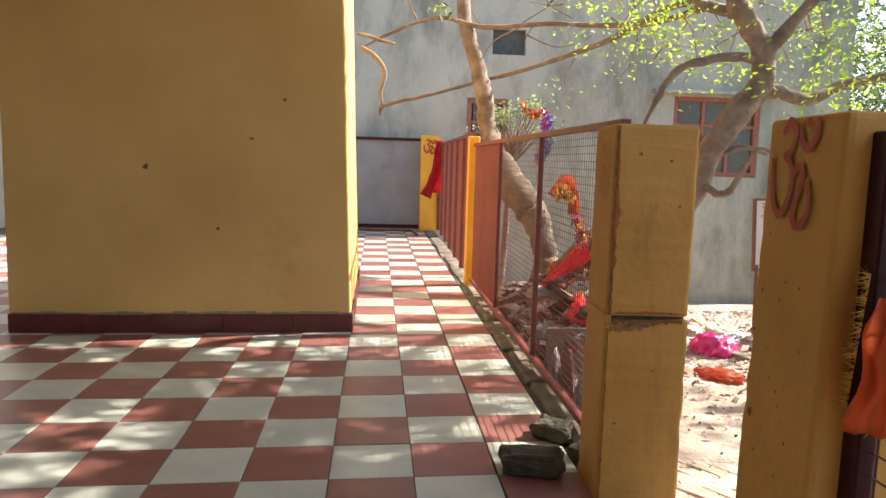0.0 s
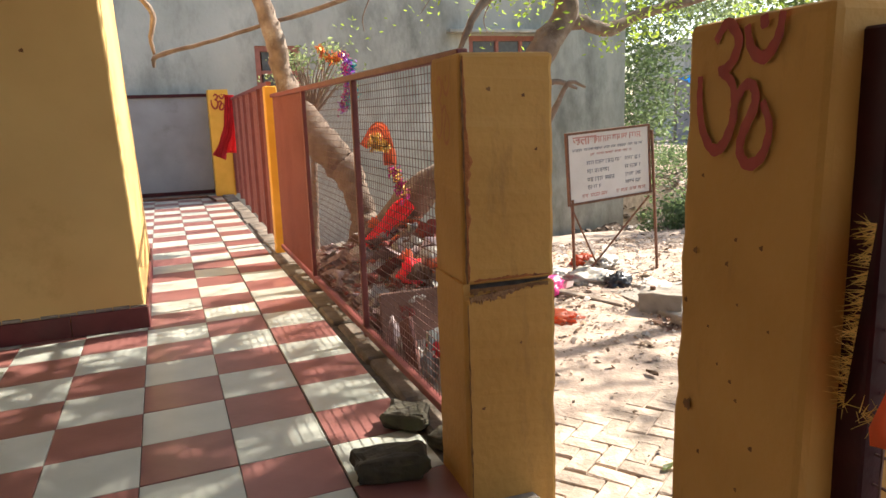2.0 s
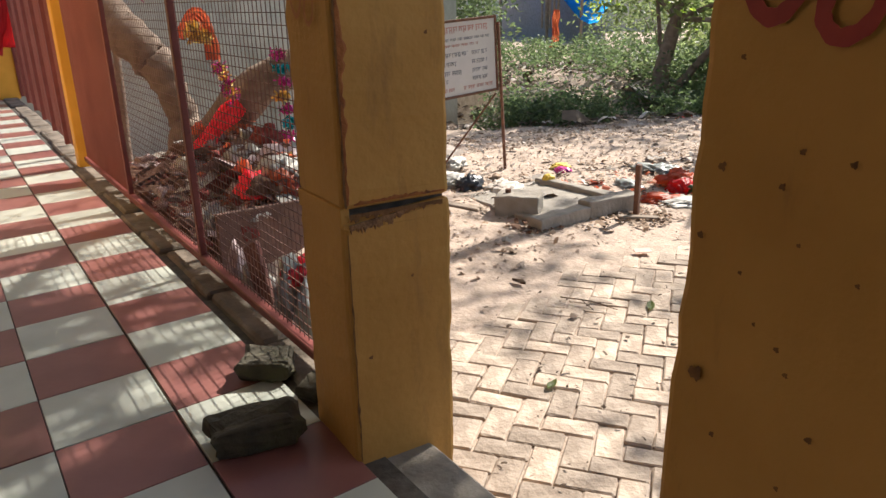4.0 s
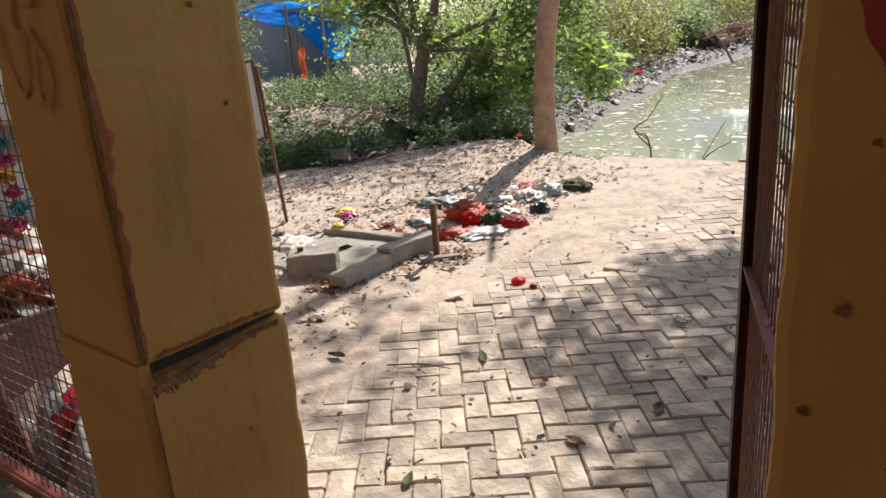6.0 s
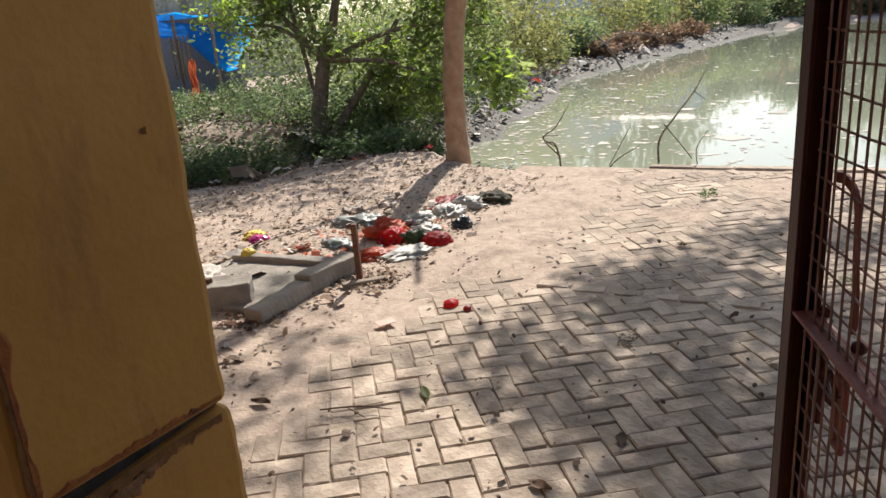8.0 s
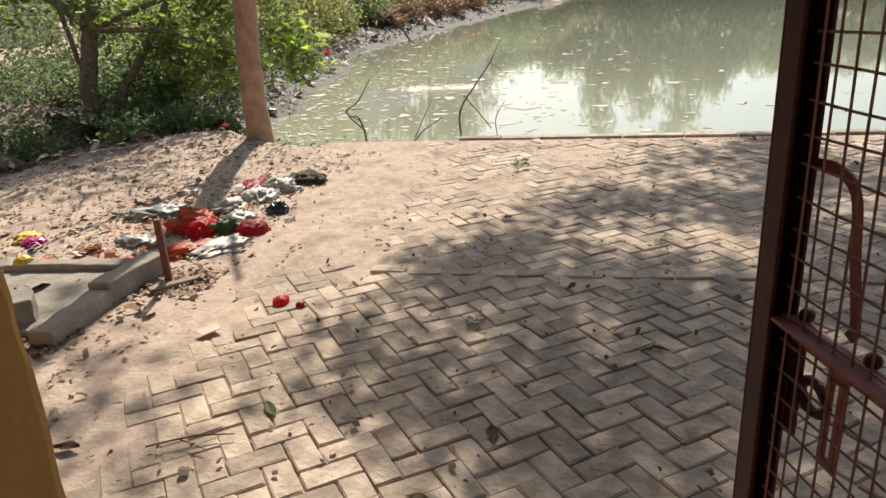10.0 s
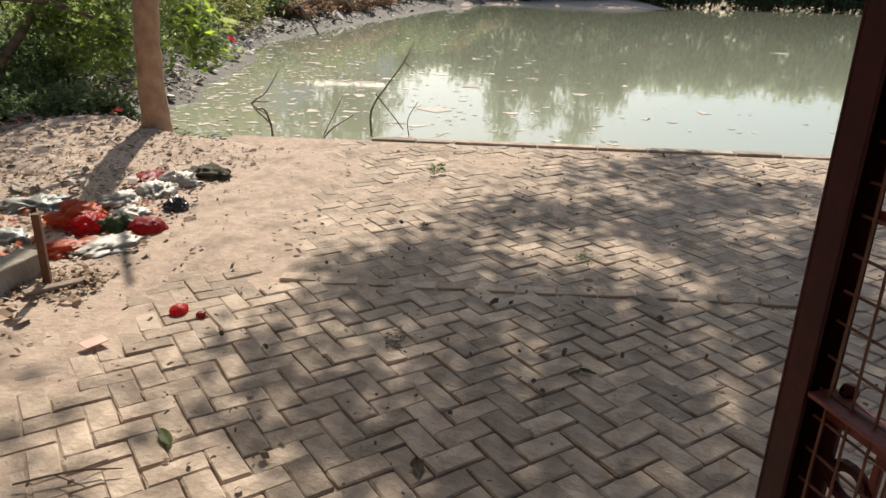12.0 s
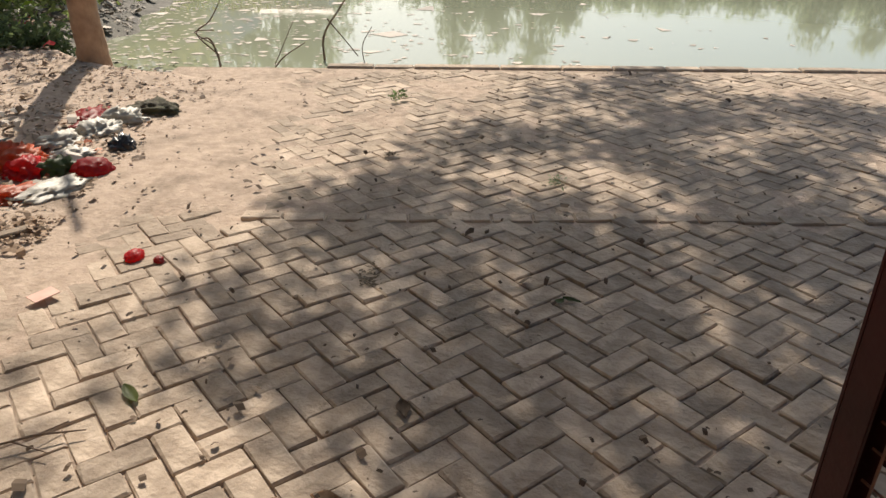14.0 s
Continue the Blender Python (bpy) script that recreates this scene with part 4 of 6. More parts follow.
# fringed orange cloth on the near fence bay
fc = tagged(empty("fringed_cloth", 0.70, -1.70, 1.0), "orange-red votive cloth with gold fringe tied to the fence", "cloth")
bpy.context.view_layer.update()
under(drape("cloth", [(0.710, -1.622, 1.03), (0.705, -1.622, 0.93), (0.70, -1.627, 0.80)], 0.17, CLOTHORANGE, seed=3), fc)
rf = random.Random(77)
V, F = [], []
for _ in range(300):
    u = rf.random()
    y, z = (-1.519 + 0.03 * u, 1.06 - 0.27 * u) if rf.random() < 0.75 else (-1.507 - 0.12 * u, 0.80)
    a = Vector((rf.gauss(0, 0.35), 1 if z > 0.805 else rf.gauss(0, 0.5), rf.gauss(-0.1, 0.45))).normalized() * rf.uniform(0.012, 0.034)
    b = a.cross(Vector((1, 0.1, 0.2))).normalized() * 0.0009
    q = Vector((0.70, y, z))
    i = len(V)
    V += [tuple(q - b), tuple(q + a - b * 0.3), tuple(q + a + b * 0.3), tuple(q + b)]
    F.append((i, i + 1, i + 2, i + 3))
under(raw("fringe", V, F, GOLD), fc)["kind"] = "stuff"

# ---- shrine skirting ----
x = -2.62
sk = random.Random(2)
while x < -0.33:
    e = min(x + sk.uniform(0.42, 0.5), -0.318)
    under(part("skirting_tile", box(x, e - 0.003, 2.376, 2.392, 0.0, 0.128 + sk.uniform(-0.003, 0.003), 0.002), MAROON), block)
    x = e
y = 2.392
while y < 4.5:
    under(part("skirting_tile", box(-0.333, -0.318, y, min(y + 0.45, 4.55), 0.0, 0.128, 0.002), MAROON), block)
    y += 0.453
lip = bmesh.new()
for i in range(24):
    a = -2.6 + i * 0.095
    add_box(lip, a, a + 0.09, 2.383 + sk.uniform(-0.002, 0.002), 2.392, 0.129, 0.138 + sk.uniform(0, 0.012), 0.003)
under(part("mortar_lip", lip, ROUGHCEM), block)
# the block leans in on the fence side and stands slightly out of square
for ob in block.children:
    for v in ob.data.vertices:
        v.co.y += 0.04 * (v.co.x + 0.325)
        if v.co.x > -1.0:
            v.co.x -= 0.034 * max(0.0, v.co.z - 0.13)

# iron channel lying at the veranda end
tagged(part("iron_bar", tube([(-1.6, 9.85, 0.02), (0.45, 9.8, 0.02), (0.52, 9.1, 0.02)], 0.02, 6), RUST), "bent dark iron bar lying on the tiles", "bar")

# ---- house windows ----


def window(x0, x1, z0, z1, y, mat, panes, label):
    wd = empty("window", (x0 + x1) / 2, y, z0)
    bpy.context.view_layer.update()
    wd["label"] = label
    fr = bmesh.new()
    t = 0.09
    add_box(fr, x0, x1, y + 0.03, y + 0.13, z1 - t, z1, 0.004)
    add_box(fr, x0, x1, y + 0.03, y + 0.13, z0, z0 + t, 0.004)
    add_box(fr, x0, x0 + t, y + 0.03, y + 0.13, z0 + t, z1 - t, 0.004)
    add_box(fr, x1 - t, x1, y + 0.03, y + 0.13, z0 + t, z1 - t, 0.004)
    parts = [part("frame", fr, mat)]
    xs = np.linspace(x0 + t, x1 - t, panes + 1)
    for a in xs[1:-1]:
        parts.append(part("mullion", box(a - 0.03, a + 0.03, y + 0.04, y + 0.12, z0 + t, z1 - t, 0.004), mat))
    zt = z0 + (z1 - z0) * 0.64
    parts.append(part("transom", box(x0 + t, x1 - t, y + 0.045, y + 0.115, zt - 0.03, zt + 0.03, 0.004), mat))
    for a, b in zip(xs, xs[1:]):
        for c, d in ((z0 + t, zt - 0.03), (zt + 0.03, z1 - t)):
            parts.append(part("pane", box(a + 0.03, b - 0.03, y + 0.09, y + 0.1, c, d), SHUTTER))
    for p in parts:
        p.parent = wd
        p.matrix_parent_inverse = wd.matrix_world.inverted()
    wd.parent = bld
    wd.matrix_parent_inverse = bld.matrix_world.inverted()
    return wd


FRAMERED = plain("red_brown_window_wood", (0.36, 0.13, 0.09), 0.6)
SHUTTER = plain("dusty_dark_glass", (0.10, 0.10, 0.10), 0.2)
window(5.35, 7.05, 1.10, 2.58, 10.5, FRAMERED, 3, "red-brown wooden window frame with dusty panes")
window(1.45, 2.2, 1.2, 2.4, 10.5, FRAMERED, 2, "small brown wooden window")
under(part("vent_panel", box(1.88, 2.49, 10.62, 10.64, 3.19, 3.64), SHUTTER), bld)
under(part("sunshade", box(4.9, 7.4, 10.28, 10.5, 2.62, 2.68, 0.006), CEMENT), bld)

# ---- broken board and stones by the fence ----
tagged(part("retaining_board", box(0.93, 1.62, 1.68, 1.705, -0.12, 0.205, 0.004), SLABDARK), "dark brown board holding back the rubbish bed", "board")
tagged(part("broken_board", box(-0.012, 0.012, -0.065, 0.065, -0.27, 0.27, 0.005, m=pose(0.93, 1.10, -0.06, -28, 4, 8)), SLABRED), "dull red broken board leaning behind the fence", "board")
mound_v, mound_f = [], []
mux, muy = np.arange(0.86, 1.76, 0.03), np.arange(1.715, 4.4, 0.03)
for x in mux:
    for y in muy:
        lim = min(1.75, 1.0 + 0.35 * (y - 0.3))
        mound_v.append((float(min(x, lim)), float(y), bed_z(x, y) + 0.012 + 0.05 * noise.noise((x * 17, y * 17, 1.0)) if x < lim - 0.03 else -0.4))
for i in range(len(mux) - 1):
    for j in range(len(muy) - 1):
        c = i * len(muy) + j
        mound_f.append((c, c + len(muy), c + len(muy) + 1, c + 1))
tagged(raw("rubbish_mound", mound_v, mound_f, BROWNRAG), "dark rotting rubbish heaped round the tree foot", "rubbish", kind="stuff")


def stone(name, c, r, seed, label, rz=0, mat=STONE, bev=0.26, rough=1.0):
    b = bmesh.new()
    add_box(b, -1, 1, -1, 1, 0, 1, bev, seg=2)
    bmesh.ops.subdivide_edges(b, edges=b.edges[:], cuts=2, use_grid_fill=True)
    for v in b.verts:
        n = noise.noise(v.co * 1.6 + Vector((seed, 0, 0))) * 0.24 + noise.noise(v.co * 4 + Vector((0, seed, 0))) * 0.09
        v.co *= 1 + n * rough
        v.co.x, v.co.y, v.co.z = v.co.x * r[0], v.co.y * r[1], max(0, v.co.z) * r[2]
    ob = part(name, b, mat)
    ob.matrix_world = pose(*c, 0, 0, rz)
    return tagged(ob, label, "stone") if label else ob


stone("stone", (0.475, 0.03, 0.001), (0.125, 0.07, 0.088), 3, "dark mossy broken stone block on the tiles", -12)
stone("stone", (0.655, 0.385, 0.0), (0.085, 0.065, 0.075), 8, "rough broken brown stone lump beside the kerb", -35, STONE)
stone("stone", (0.72, 0.17, 0.0), (0.05, 0.04, 0.05), 12, "small rubble stone at the pillar foot", 30)

# ---- notice board ----
sign = tagged(empty("notice_board", 3.45, 3.1, -0.35), "white painted notice board with red and black lettering on rusty legs", "sign")
bpy.context.view_layer.update()
SM = Matrix.Translation((3.415, 3.08, 0.72)) @ Matrix.Rotation(radians(-3.2), 4, "Y") @ Matrix.Rotation(radians(4), 4, "Z")
BOARD = plain("aged_white_board_paint", (0.62, 0.58, 0.54), 0.7, dark=0.85, scale=3)
INKRED, INKDARK = plain("red_lettering", (0.52, 0.25, 0.21), 0.7), plain("dark_lettering", (0.24, 0.24, 0.26), 0.7)
under(part("board", box(-0.42, 0.42, -0.006, 0.006, -0.28, 0.29, m=SM), BOARD), sign)
fb = bmesh.new()
for a in ((-0.44, -0.42, -0.30, 0.31), (0.42, 0.44, -0.30, 0.31), (-0.42, 0.42, 0.29, 0.31), (-0.42, 0.42, -0.30, -0.28)):
    add_box(fb, a[0], a[1], -0.014, 0.014, a[2], a[3], m=SM)
under(part("frame", fb, RUST), sign)


def text_bars(z, x0, x1, hgt, mat, seed):
    b = bmesh.new()
    rg = random.Random(seed)
    x = x0
    while x < x1:
        e = min(x + rg.uniform(0.03, 0.10), x1)
        add_box(b, x, e, -0.0078, -0.0062, z + hgt * 0.82, z + hgt * 0.95, m=SM)
        q = x + 0.003
        while q < e - 0.006:
            w_ = hgt * rg.uniform(0.10, 0.16)
            low = z + hgt * rg.uniform(0.0, 0.3)
            add_box(b, q, q + w_, -0.0078, -0.0062, low, z + hgt * 0.82, m=SM)
            if rg.random() < 0.6:
                mid = low + hgt * rg.uniform(0.1, 0.4)
                add_box(b, q + w_, min(e, q + w_ + hgt * rg.uniform(0.15, 0.3)), -0.0078, -0.0062, mid, mid + hgt * 0.13, m=SM)
            q += hgt * rg.uniform(0.3, 0.6)
        x = e + rg.uniform(0.008, 0.02)
    under(part("lettering", b, mat), sign)


heading = bpy.data.curves.new("heading", "FONT")
heading.body, heading.size, heading.extrude = "\u091c\u0932\u093e\u0936", 0.1, 0.0005
heading.offset = 0.0025
hob = new("heading", heading)
hob.matrix_world = SM @ Matrix.Translation((-0.37, -0.0075, 0.205)) @ Matrix.Rotation(radians(90), 4, "X")
deps = bpy.context.evaluated_depsgraph_get()
hme = bpy.data.meshes.new_from_object(hob.evaluated_get(deps))
hm = hob.matrix_world.copy()
bpy.data.objects.remove(hob)
hob = new("heading", hme)
hob.matrix_world = hm
hme.materials.clear()
hme.materials.append(INKRED)
under(hob, sign)
text_bars(0.205, -0.14, 0.34, 0.055, INKRED, 1)
text_bars(0.145, -0.38, 0.36, 0.025, INKDARK, 2)
text_bars(0.10, -0.20, 0.24, 0.022, INKRED, 3)
for r_, z in enumerate((0.02, -0.05, -0.12, -0.185)):
    text_bars(z, -0.24, (0.12, 0.0, 0.05, -0.1)[r_], 0.04, INKDARK, 10 + r_)
    text_bars(z, 0.16, 0.33, 0.038, INKDARK, 20 + r_)
text_bars(-0.25, -0.30, -0.04, 0.035, INKRED, 30)
text_bars(-0.25, 0.06, 0.38, 0.035, INKRED, 31)
for a, b in (((3.03, 3.05, 0.45), (3.09, 3.1, -0.5)), ((3.86, 3.1, 1.0), (3.93, 3.05, -0.5))):
    under(part("leg", tube([a, b], 0.014, 6), RUST), sign)
for a, b in (((3.86, 3.12, 0.42), (3.2, 3.35, -0.45)), ((3.05, 3.12, 0.40), (3.62, 3.4, -0.45))):
    under(part("brace", tube([a, b], 0.009, 6), RUST), sign)

SE = Vector((-0.145, -2.167, 1.221))
sign.matrix_world = Matrix.Translation(SE) @ Matrix.Scale(1.065, 4) @ Matrix.Translation(-SE) @ sign.matrix_world

# ---- concrete frame, block and stake ----
kerbset = tagged(empty("kerb_enclosure", 3.6, 2.1, Z0), "broken concrete kerb frame round a dusty slab", "kerb")
bpy.context.view_layer.update()


def beam(a, b, width, hgt, seed, mat=ROUGHCEM):
    a, b = Vector(a), Vector(b)
    d = b - a
    bm = bmesh.new()
    add_box(bm, 0, d.length, -width / 2, width / 2, 0, hgt, 0.012, seg=2)
    bmesh.ops.subdivide_edges(bm, edges=[e for e in bm.edges if e.calc_length() > 0.2], cuts=10)
    for v in bm.verts:
        v.co += Vector([0.012 * noise.noise(v.co * 8 + Vector((seed, k * 5, 0))) for k in range(3)])
    bmesh.ops.transform(bm, matrix=Matrix.Translation(a) @ Matrix.Rotation(math.atan2(d.y, d.x), 4, "Z"), verts=bm.verts)
    return part("beam", bm, mat)


under(beam((3.12, 1.80, Z0 - 0.03), (3.62, 1.83, Z0 - 0.03), 0.13, 0.13, 1), kerbset)
under(beam((3.63, 1.84, Z0 - 0.03), (4.12, 1.80, Z0 - 0.03), 0.14, 0.16, 2), kerbset)
under(beam((4.05, 1.86, Z0 - 0.03), (3.98, 2.72, Z0 - 0.03), 0.10, 0.125, 3), kerbset)
under(part("slab", box(3.2, 3.99, 1.86, 2.75, Z0 - 0.05, Z0 + 0.055, 0.01), ROUGHCEM), kerbset)
blk = tagged(empty("concrete_block", 3.29, 2.17, Z0), "rough concrete block with a rusty bolt on top", "block")
bpy.context.view_layer.update()
under(stone("block_body", (3.29, 2.17, Z0 - 0.03), (0.165, 0.105, 0.20), 30, "", -51, ROUGHCEM, 0.08, 0.4), blk)
under(part("bolt", tube([(3.24, 2.23, Z0 + 0.13), (3.24, 2.23, Z0 + 0.205)], 0.022, 10), RUST), blk)
tagged(part("iron_stake", box(-0.022, 0.022, -0.018, 0.018, -0.25, 0.39, 0.004, m=pose(3.955, 1.63, Z0, 0, -2, 20)), RUST), "rusty brown iron stake standing in the ground", "stake")
tagged(part("wooden_plank", box(-0.15, 0.15, -0.03, 0.03, 0, 0.02, 0.005, m=pose(3.90, 1.56, Z0 + 0.01, 0, 2, -40)), WOODGREY), "weathered plank lying at the stake", "plank")
tagged(part("wooden_plank", box(-0.36, 0.36, -0.05, 0.05, 0, 0.05, 0.008, m=pose(2.93, 2.7, Z0 + 0.02, 0, 3, -62)), WOODGREY), "weathered grey plank lying in rubbish", "plank")

# ---- rubbish heap ----
HEAP = [
    ("cloth_lump", (4.93, 2.00, -0.34), (0.17, 0.15, 0.11), CLOTHORANGE, "crumpled orange-red votive cloth on the rubbish heap"),
    ("cloth_lump", (4.75, 1.86, -0.34), (0.13, 0.10, 0.09), CLOTHRED, "crumpled red cloth on the rubbish heap"),
    ("red_ball", (4.81, 1.50, -0.35), (0.12, 0.10, 0.09), CLOTHRED, "rolled red cloth ball on the bricks"),
    ("cloth_scrap", (4.42, 1.80, -0.35), (0.17, 0.12, 0.05), CLOTHORANGE, "flattened orange and red scraps"),
    ("red_sheet", (5.95, 2.02, -0.36), (0.28, 0.12, 0.06), CLOTHRED, "spread red cloth sheet on the soil"),
    ("black_bag", (5.25, 1.50, -0.36), (0.08, 0.08, 0.09), BLACKBAG, "crumpled black plastic bag"),
    ("white_bag", (5.15, 2.42, -0.36), (0.22, 0.16, 0.09), GREYBAG, "grey plastic bag on the rubbish heap"),
    ("white_bag", (4.52, 1.60, -0.36), (0.20, 0.12, 0.05), WHITEBAG, "crumpled white plastic bag"),
    ("white_bag", (5.35, 1.95, -0.36), (0.17, 0.14, 0.08), WHITEBAG, "crumpled white plastic bag"),
    ("white_bag", (5.6, 1.80, -0.36), (0.14, 0.14, 0.09), WHITEBAG, "crumpled white plastic bag"),
    ("white_bag", (5.85, 1.75, -0.36), (0.16, 0.12, 0.10), WHITEBAG, "crumpled white plastic bag"),
    ("white_bag", (4.55, 2.25, -0.36), (0.12, 0.18, 0.07), GREYBAG, "grey plastic bag with dirt"),
    ("white_bag", (5.1, 1.75, -0.36), (0.10, 0.12, 0.06), WHITEBAG, "crumpled white plastic bag"),
    ("weed_clump", (6.15, 1.62, -0.36), (0.20, 0.14, 0.09), STONE, "dark heap of wilted weeds"),
    ("weed_clump", (4.8, 1.7, -0.36), (0.12, 0.09, 0.09), LEAFDARK, "heap of wilted green leaves"),
    ("yellow_fruit", (3.985, 2.60, -0.258), (0.05, 0.05, 0.045), YELLOWBIT, "yellow-green fruit on the concrete kerb"),
    ("flower_lump", (4.6, 3.1, -0.34), (0.14, 0.09, 0.04), YELLOWBIT, "yellow flower scraps on the soil"),
    ("paper_lump", (4.5, 2.95, -0.34), (0.10, 0.08, 0.04), MAGENTA, "pink paper scraps on the soil"),
    ("cloth_scrap", (4.35, 2.45, -0.34), (0.10, 0.07, 0.04), CLOTHORANGE, "orange flower scraps on the soil"),
    ("red_blob", (3.74, 0.855, -0.353), (0.05, 0.04, 0.035), CLOTHRED, "small dark red cloth knot on the bricks"),
    ("red_blob", (3.71, 0.735, -0.353), (0.03, 0.022, 0.02), CLOTHRED, "tiny red cloth scrap on the bricks"),
    ("pink_bag", (2.72, 3.05, -0.33), (0.17, 0.17, 0.16), PINK, "bright pink plastic bag in the rubbish"),
    ("flower_lump", (2.45, 2.35, -0.34), (0.19, 0.13, 0.07), CLOTHORANGE, "orange-red flower scraps in the rubbish"),
    ("white_bag", (3.3, 3.2, -0.33), (0.25, 0.16, 0.11), WHITEBAG, "crumpled white plastic bag"),
    ("black_bag", (3.42, 2.95, -0.33), (0.14, 0.11, 0.11), BLACKBAG, "crumpled black plastic bag"),
    ("white_bag", (3.05, 3.5, -0.33), (0.22, 0.18, 0.09), WHITEBAG, "crumpled white plastic bag"),
    ("cloth_lump", (3.65, 3.85, -0.33), (0.12, 0.1, 0.1), CLOTHORANGE, "crumpled orange cloth in the rubbish"),
    ("white_bag", (3.8, 3.75, -0.33), (0.17, 0.13, 0.09), WHITEBAG, "crumpled white plastic bag"),
    ("white_bag", (3.6, 2.7, -0.32), (0.25, 0.12, 0.06), LITTERPALE, "pale torn sacking on the ground"),
    ("cloth_lump", (1.04, 0.92, 0.08), (0.06, 0.09, 0.08), CLOTHREDLIT, "red cloth bundle in the enclosure"),
    ("white_bag", (1.0, 0.90, -0.30), (0.11, 0.15, 0.37), GREYBAG, "crumpled white plastic bag in the enclosure"),
    ("white_bag", (1.0, 1.35, -0.27), (0.10, 0.15, 0.2), WHITEBAG, "torn white plastic bag in the enclosure"),
    ("cloth_lump", (1.30, 2.3, 0.13), (0.08, 0.08, 0.16), CLOTHORANGE, "orange cloth bundle in the enclosure"),
    ("cloth_lump", (1.5, 2.05, 0.17), (0.13, 0.10, 0.13), DEEPRED, "dark red cloth bundle in the enclosure"),
    ("foil_pouch", (0.93, 1.42, -0.12), (0.06, 0.08, 0.2), MAUVEBAG, "crumpled pinkish foil pouch standing in the enclosure"),
    ("foil_pouch", (0.92, 1.27, -0.15), (0.05, 0.07, 0.16), WHITEBAG, "crumpled whitish foil pouch leaning on the fence"),
    ("cloth_lump", (1.35, 1.85, 0.22), (0.09, 0.09, 0.11), CLOTHORANGE, "orange tinsel cloth bundle on the rubbish bed"),
    ("cloth_lump", (1.22, 1.95, 0.2), (0.08, 0.08, 0.12), CLOTHREDLIT, "red votive cloth on the rubbish bed"),
    ("white_bag", (1.45, 2.6, 0.2), (0.14, 0.14, 0.14), WHITEBAG, "crumpled white plastic bags in the enclosure"),
]
for n, (nm, c, r, mt, lb) in enumerate(HEAP):
    crumple(nm, c, r, mt, lb, nm.split("_")[0], n + 1, rz=n * 47, group="rubbish", amp=0.16 if nm in ("red_ball", "red_blob", "yellow_fruit") else 0.45)

# heaped rubbish under the tree, behind the fence
re_ = random.Random(91)
KINDS = [("plastic_bag", MAUVEBAG, "dusty pinkish plastic bag in the fenced rubbish"), ("plastic_bag", WHITEBAG, "torn white plastic bag in the fenced rubbish"), ("rag", BROWNRAG, "dirty brown rag in the fenced rubbish"), ("rag", DEEPRED, "dull red rag in the fenced rubbish"), ("cloth_lump", CLOTHORANGE, "orange votive cloth in the fenced rubbish"), ("rag", BROWNRAG, "dirty brown rag in the fenced rubbish")]
for n in range(56):
    y = re_.uniform(0.7, 4.0)
    reach = min(1.75, 1.0 + 0.35 * (y - 0.3)) - 0.12
    x = re_.uniform(0.93, max(0.97, reach))
    nm, mt, lb = KINDS[re_.choice((0, 0, 1, 3, 2)) if x < 1.15 else re_.choice((0, 1, 3, 3, 4, 2))]
    s = re_.uniform(0.045, 0.085)
    crumple(nm, (x, y, ground_z(x, y) - 0.01 + max(0.0, re_.uniform(-0.03, 0.10))), (s * re_.uniform(0.8, 1.3), s * re_.uniform(0.8, 1.3), s * re_.uniform(0.7, 1.3)), mt, lb, nm.split("_")[-1], 200 + n, rz=n * 61, group="rubbish behind the fence", sub=3, amp=0.85)

PINKPAPER = plain("pale_pink_paper", (0.70, 0.42, 0.34), 0.7, 0.2)
tagged(part("paper_sheet", box(-0.052, 0.052, -0.036, 0.036, -0.003, 0.001, 0.0005, m=pose(3.375, 1.08, Z0 + 0.013, 1.0, -2.0, -35)), PINKPAPER), "small pale pink paper lying on the bricks", "paper")


DEADLEAF = plain("dark_dead_leaf", (0.12, 0.075, 0.045), 0.8, 0.3)


def dry_leaf(c, size, rz, mat, label, curl=0.5):
    b = bmesh.new()
    rows = []
    for i in range(7):
        t = i / 6
        w_ = size * 0.34 * math.sin(math.pi * (0.03 + 0.94 * t)) ** 1.25 * (1 + 0.3 * math.sin(5 * t + rz))
        rows.append([b.verts.new((size * (t - 0.5) * 1.4, s * w_, curl * size * (abs(s) * 0.35 + 0.5 * (t - 0.5) ** 2) + 0.004)) for s in (-1, -0.5, 0, 0.5, 1)])
    for a, d in zip(rows, rows[1:]):
        for k in range(4):
            b.faces.new((a[k], a[k + 1], d[k + 1], d[k]))
    bmesh.ops.solidify(b, geom=b.faces[:], thickness=0.001)
    ob = part("leaf", b, mat, smooth=True)
    ob.matrix_world = pose(*c, 0, 0, rz)
    return tagged(ob, label, "leaf", group="leaves on the bricks")


dry_leaf((2.745, 0.49, Z0), 0.085, 40, LEAF, "fallen green leaf lying on the bricks", 0.2)
dry_leaf((2.67, -0.40, Z0), 0.07, 10, DEADLEAF, "dark curled dead leaf on the bricks", 0.3)
dry_leaf((2.29, -0.21, Z0), 0.065, 80, LITTER, "curled brown dead leaf on the bricks", 0.45)
dry_leaf((1.78, 0.2, Z0), 0.06, 20, LEAF, "fallen green leaf lying on the bricks")
dry_leaf((3.37, -1.05, Z0), 0.055, 60, LEAFDARK, "wilted green leaf on the bricks", 0.3)
dry_leaf((3.36, -1.0, Z0), 0.045, 130, LEAFDARK, "wilted green leaf on the bricks", 0.3)
dry_leaf((2.414, 1.148, Z0), 0.07, 100, DEADLEAF, "dark curled dead leaf on the bricks", 0.6)
stk = bmesh.new()
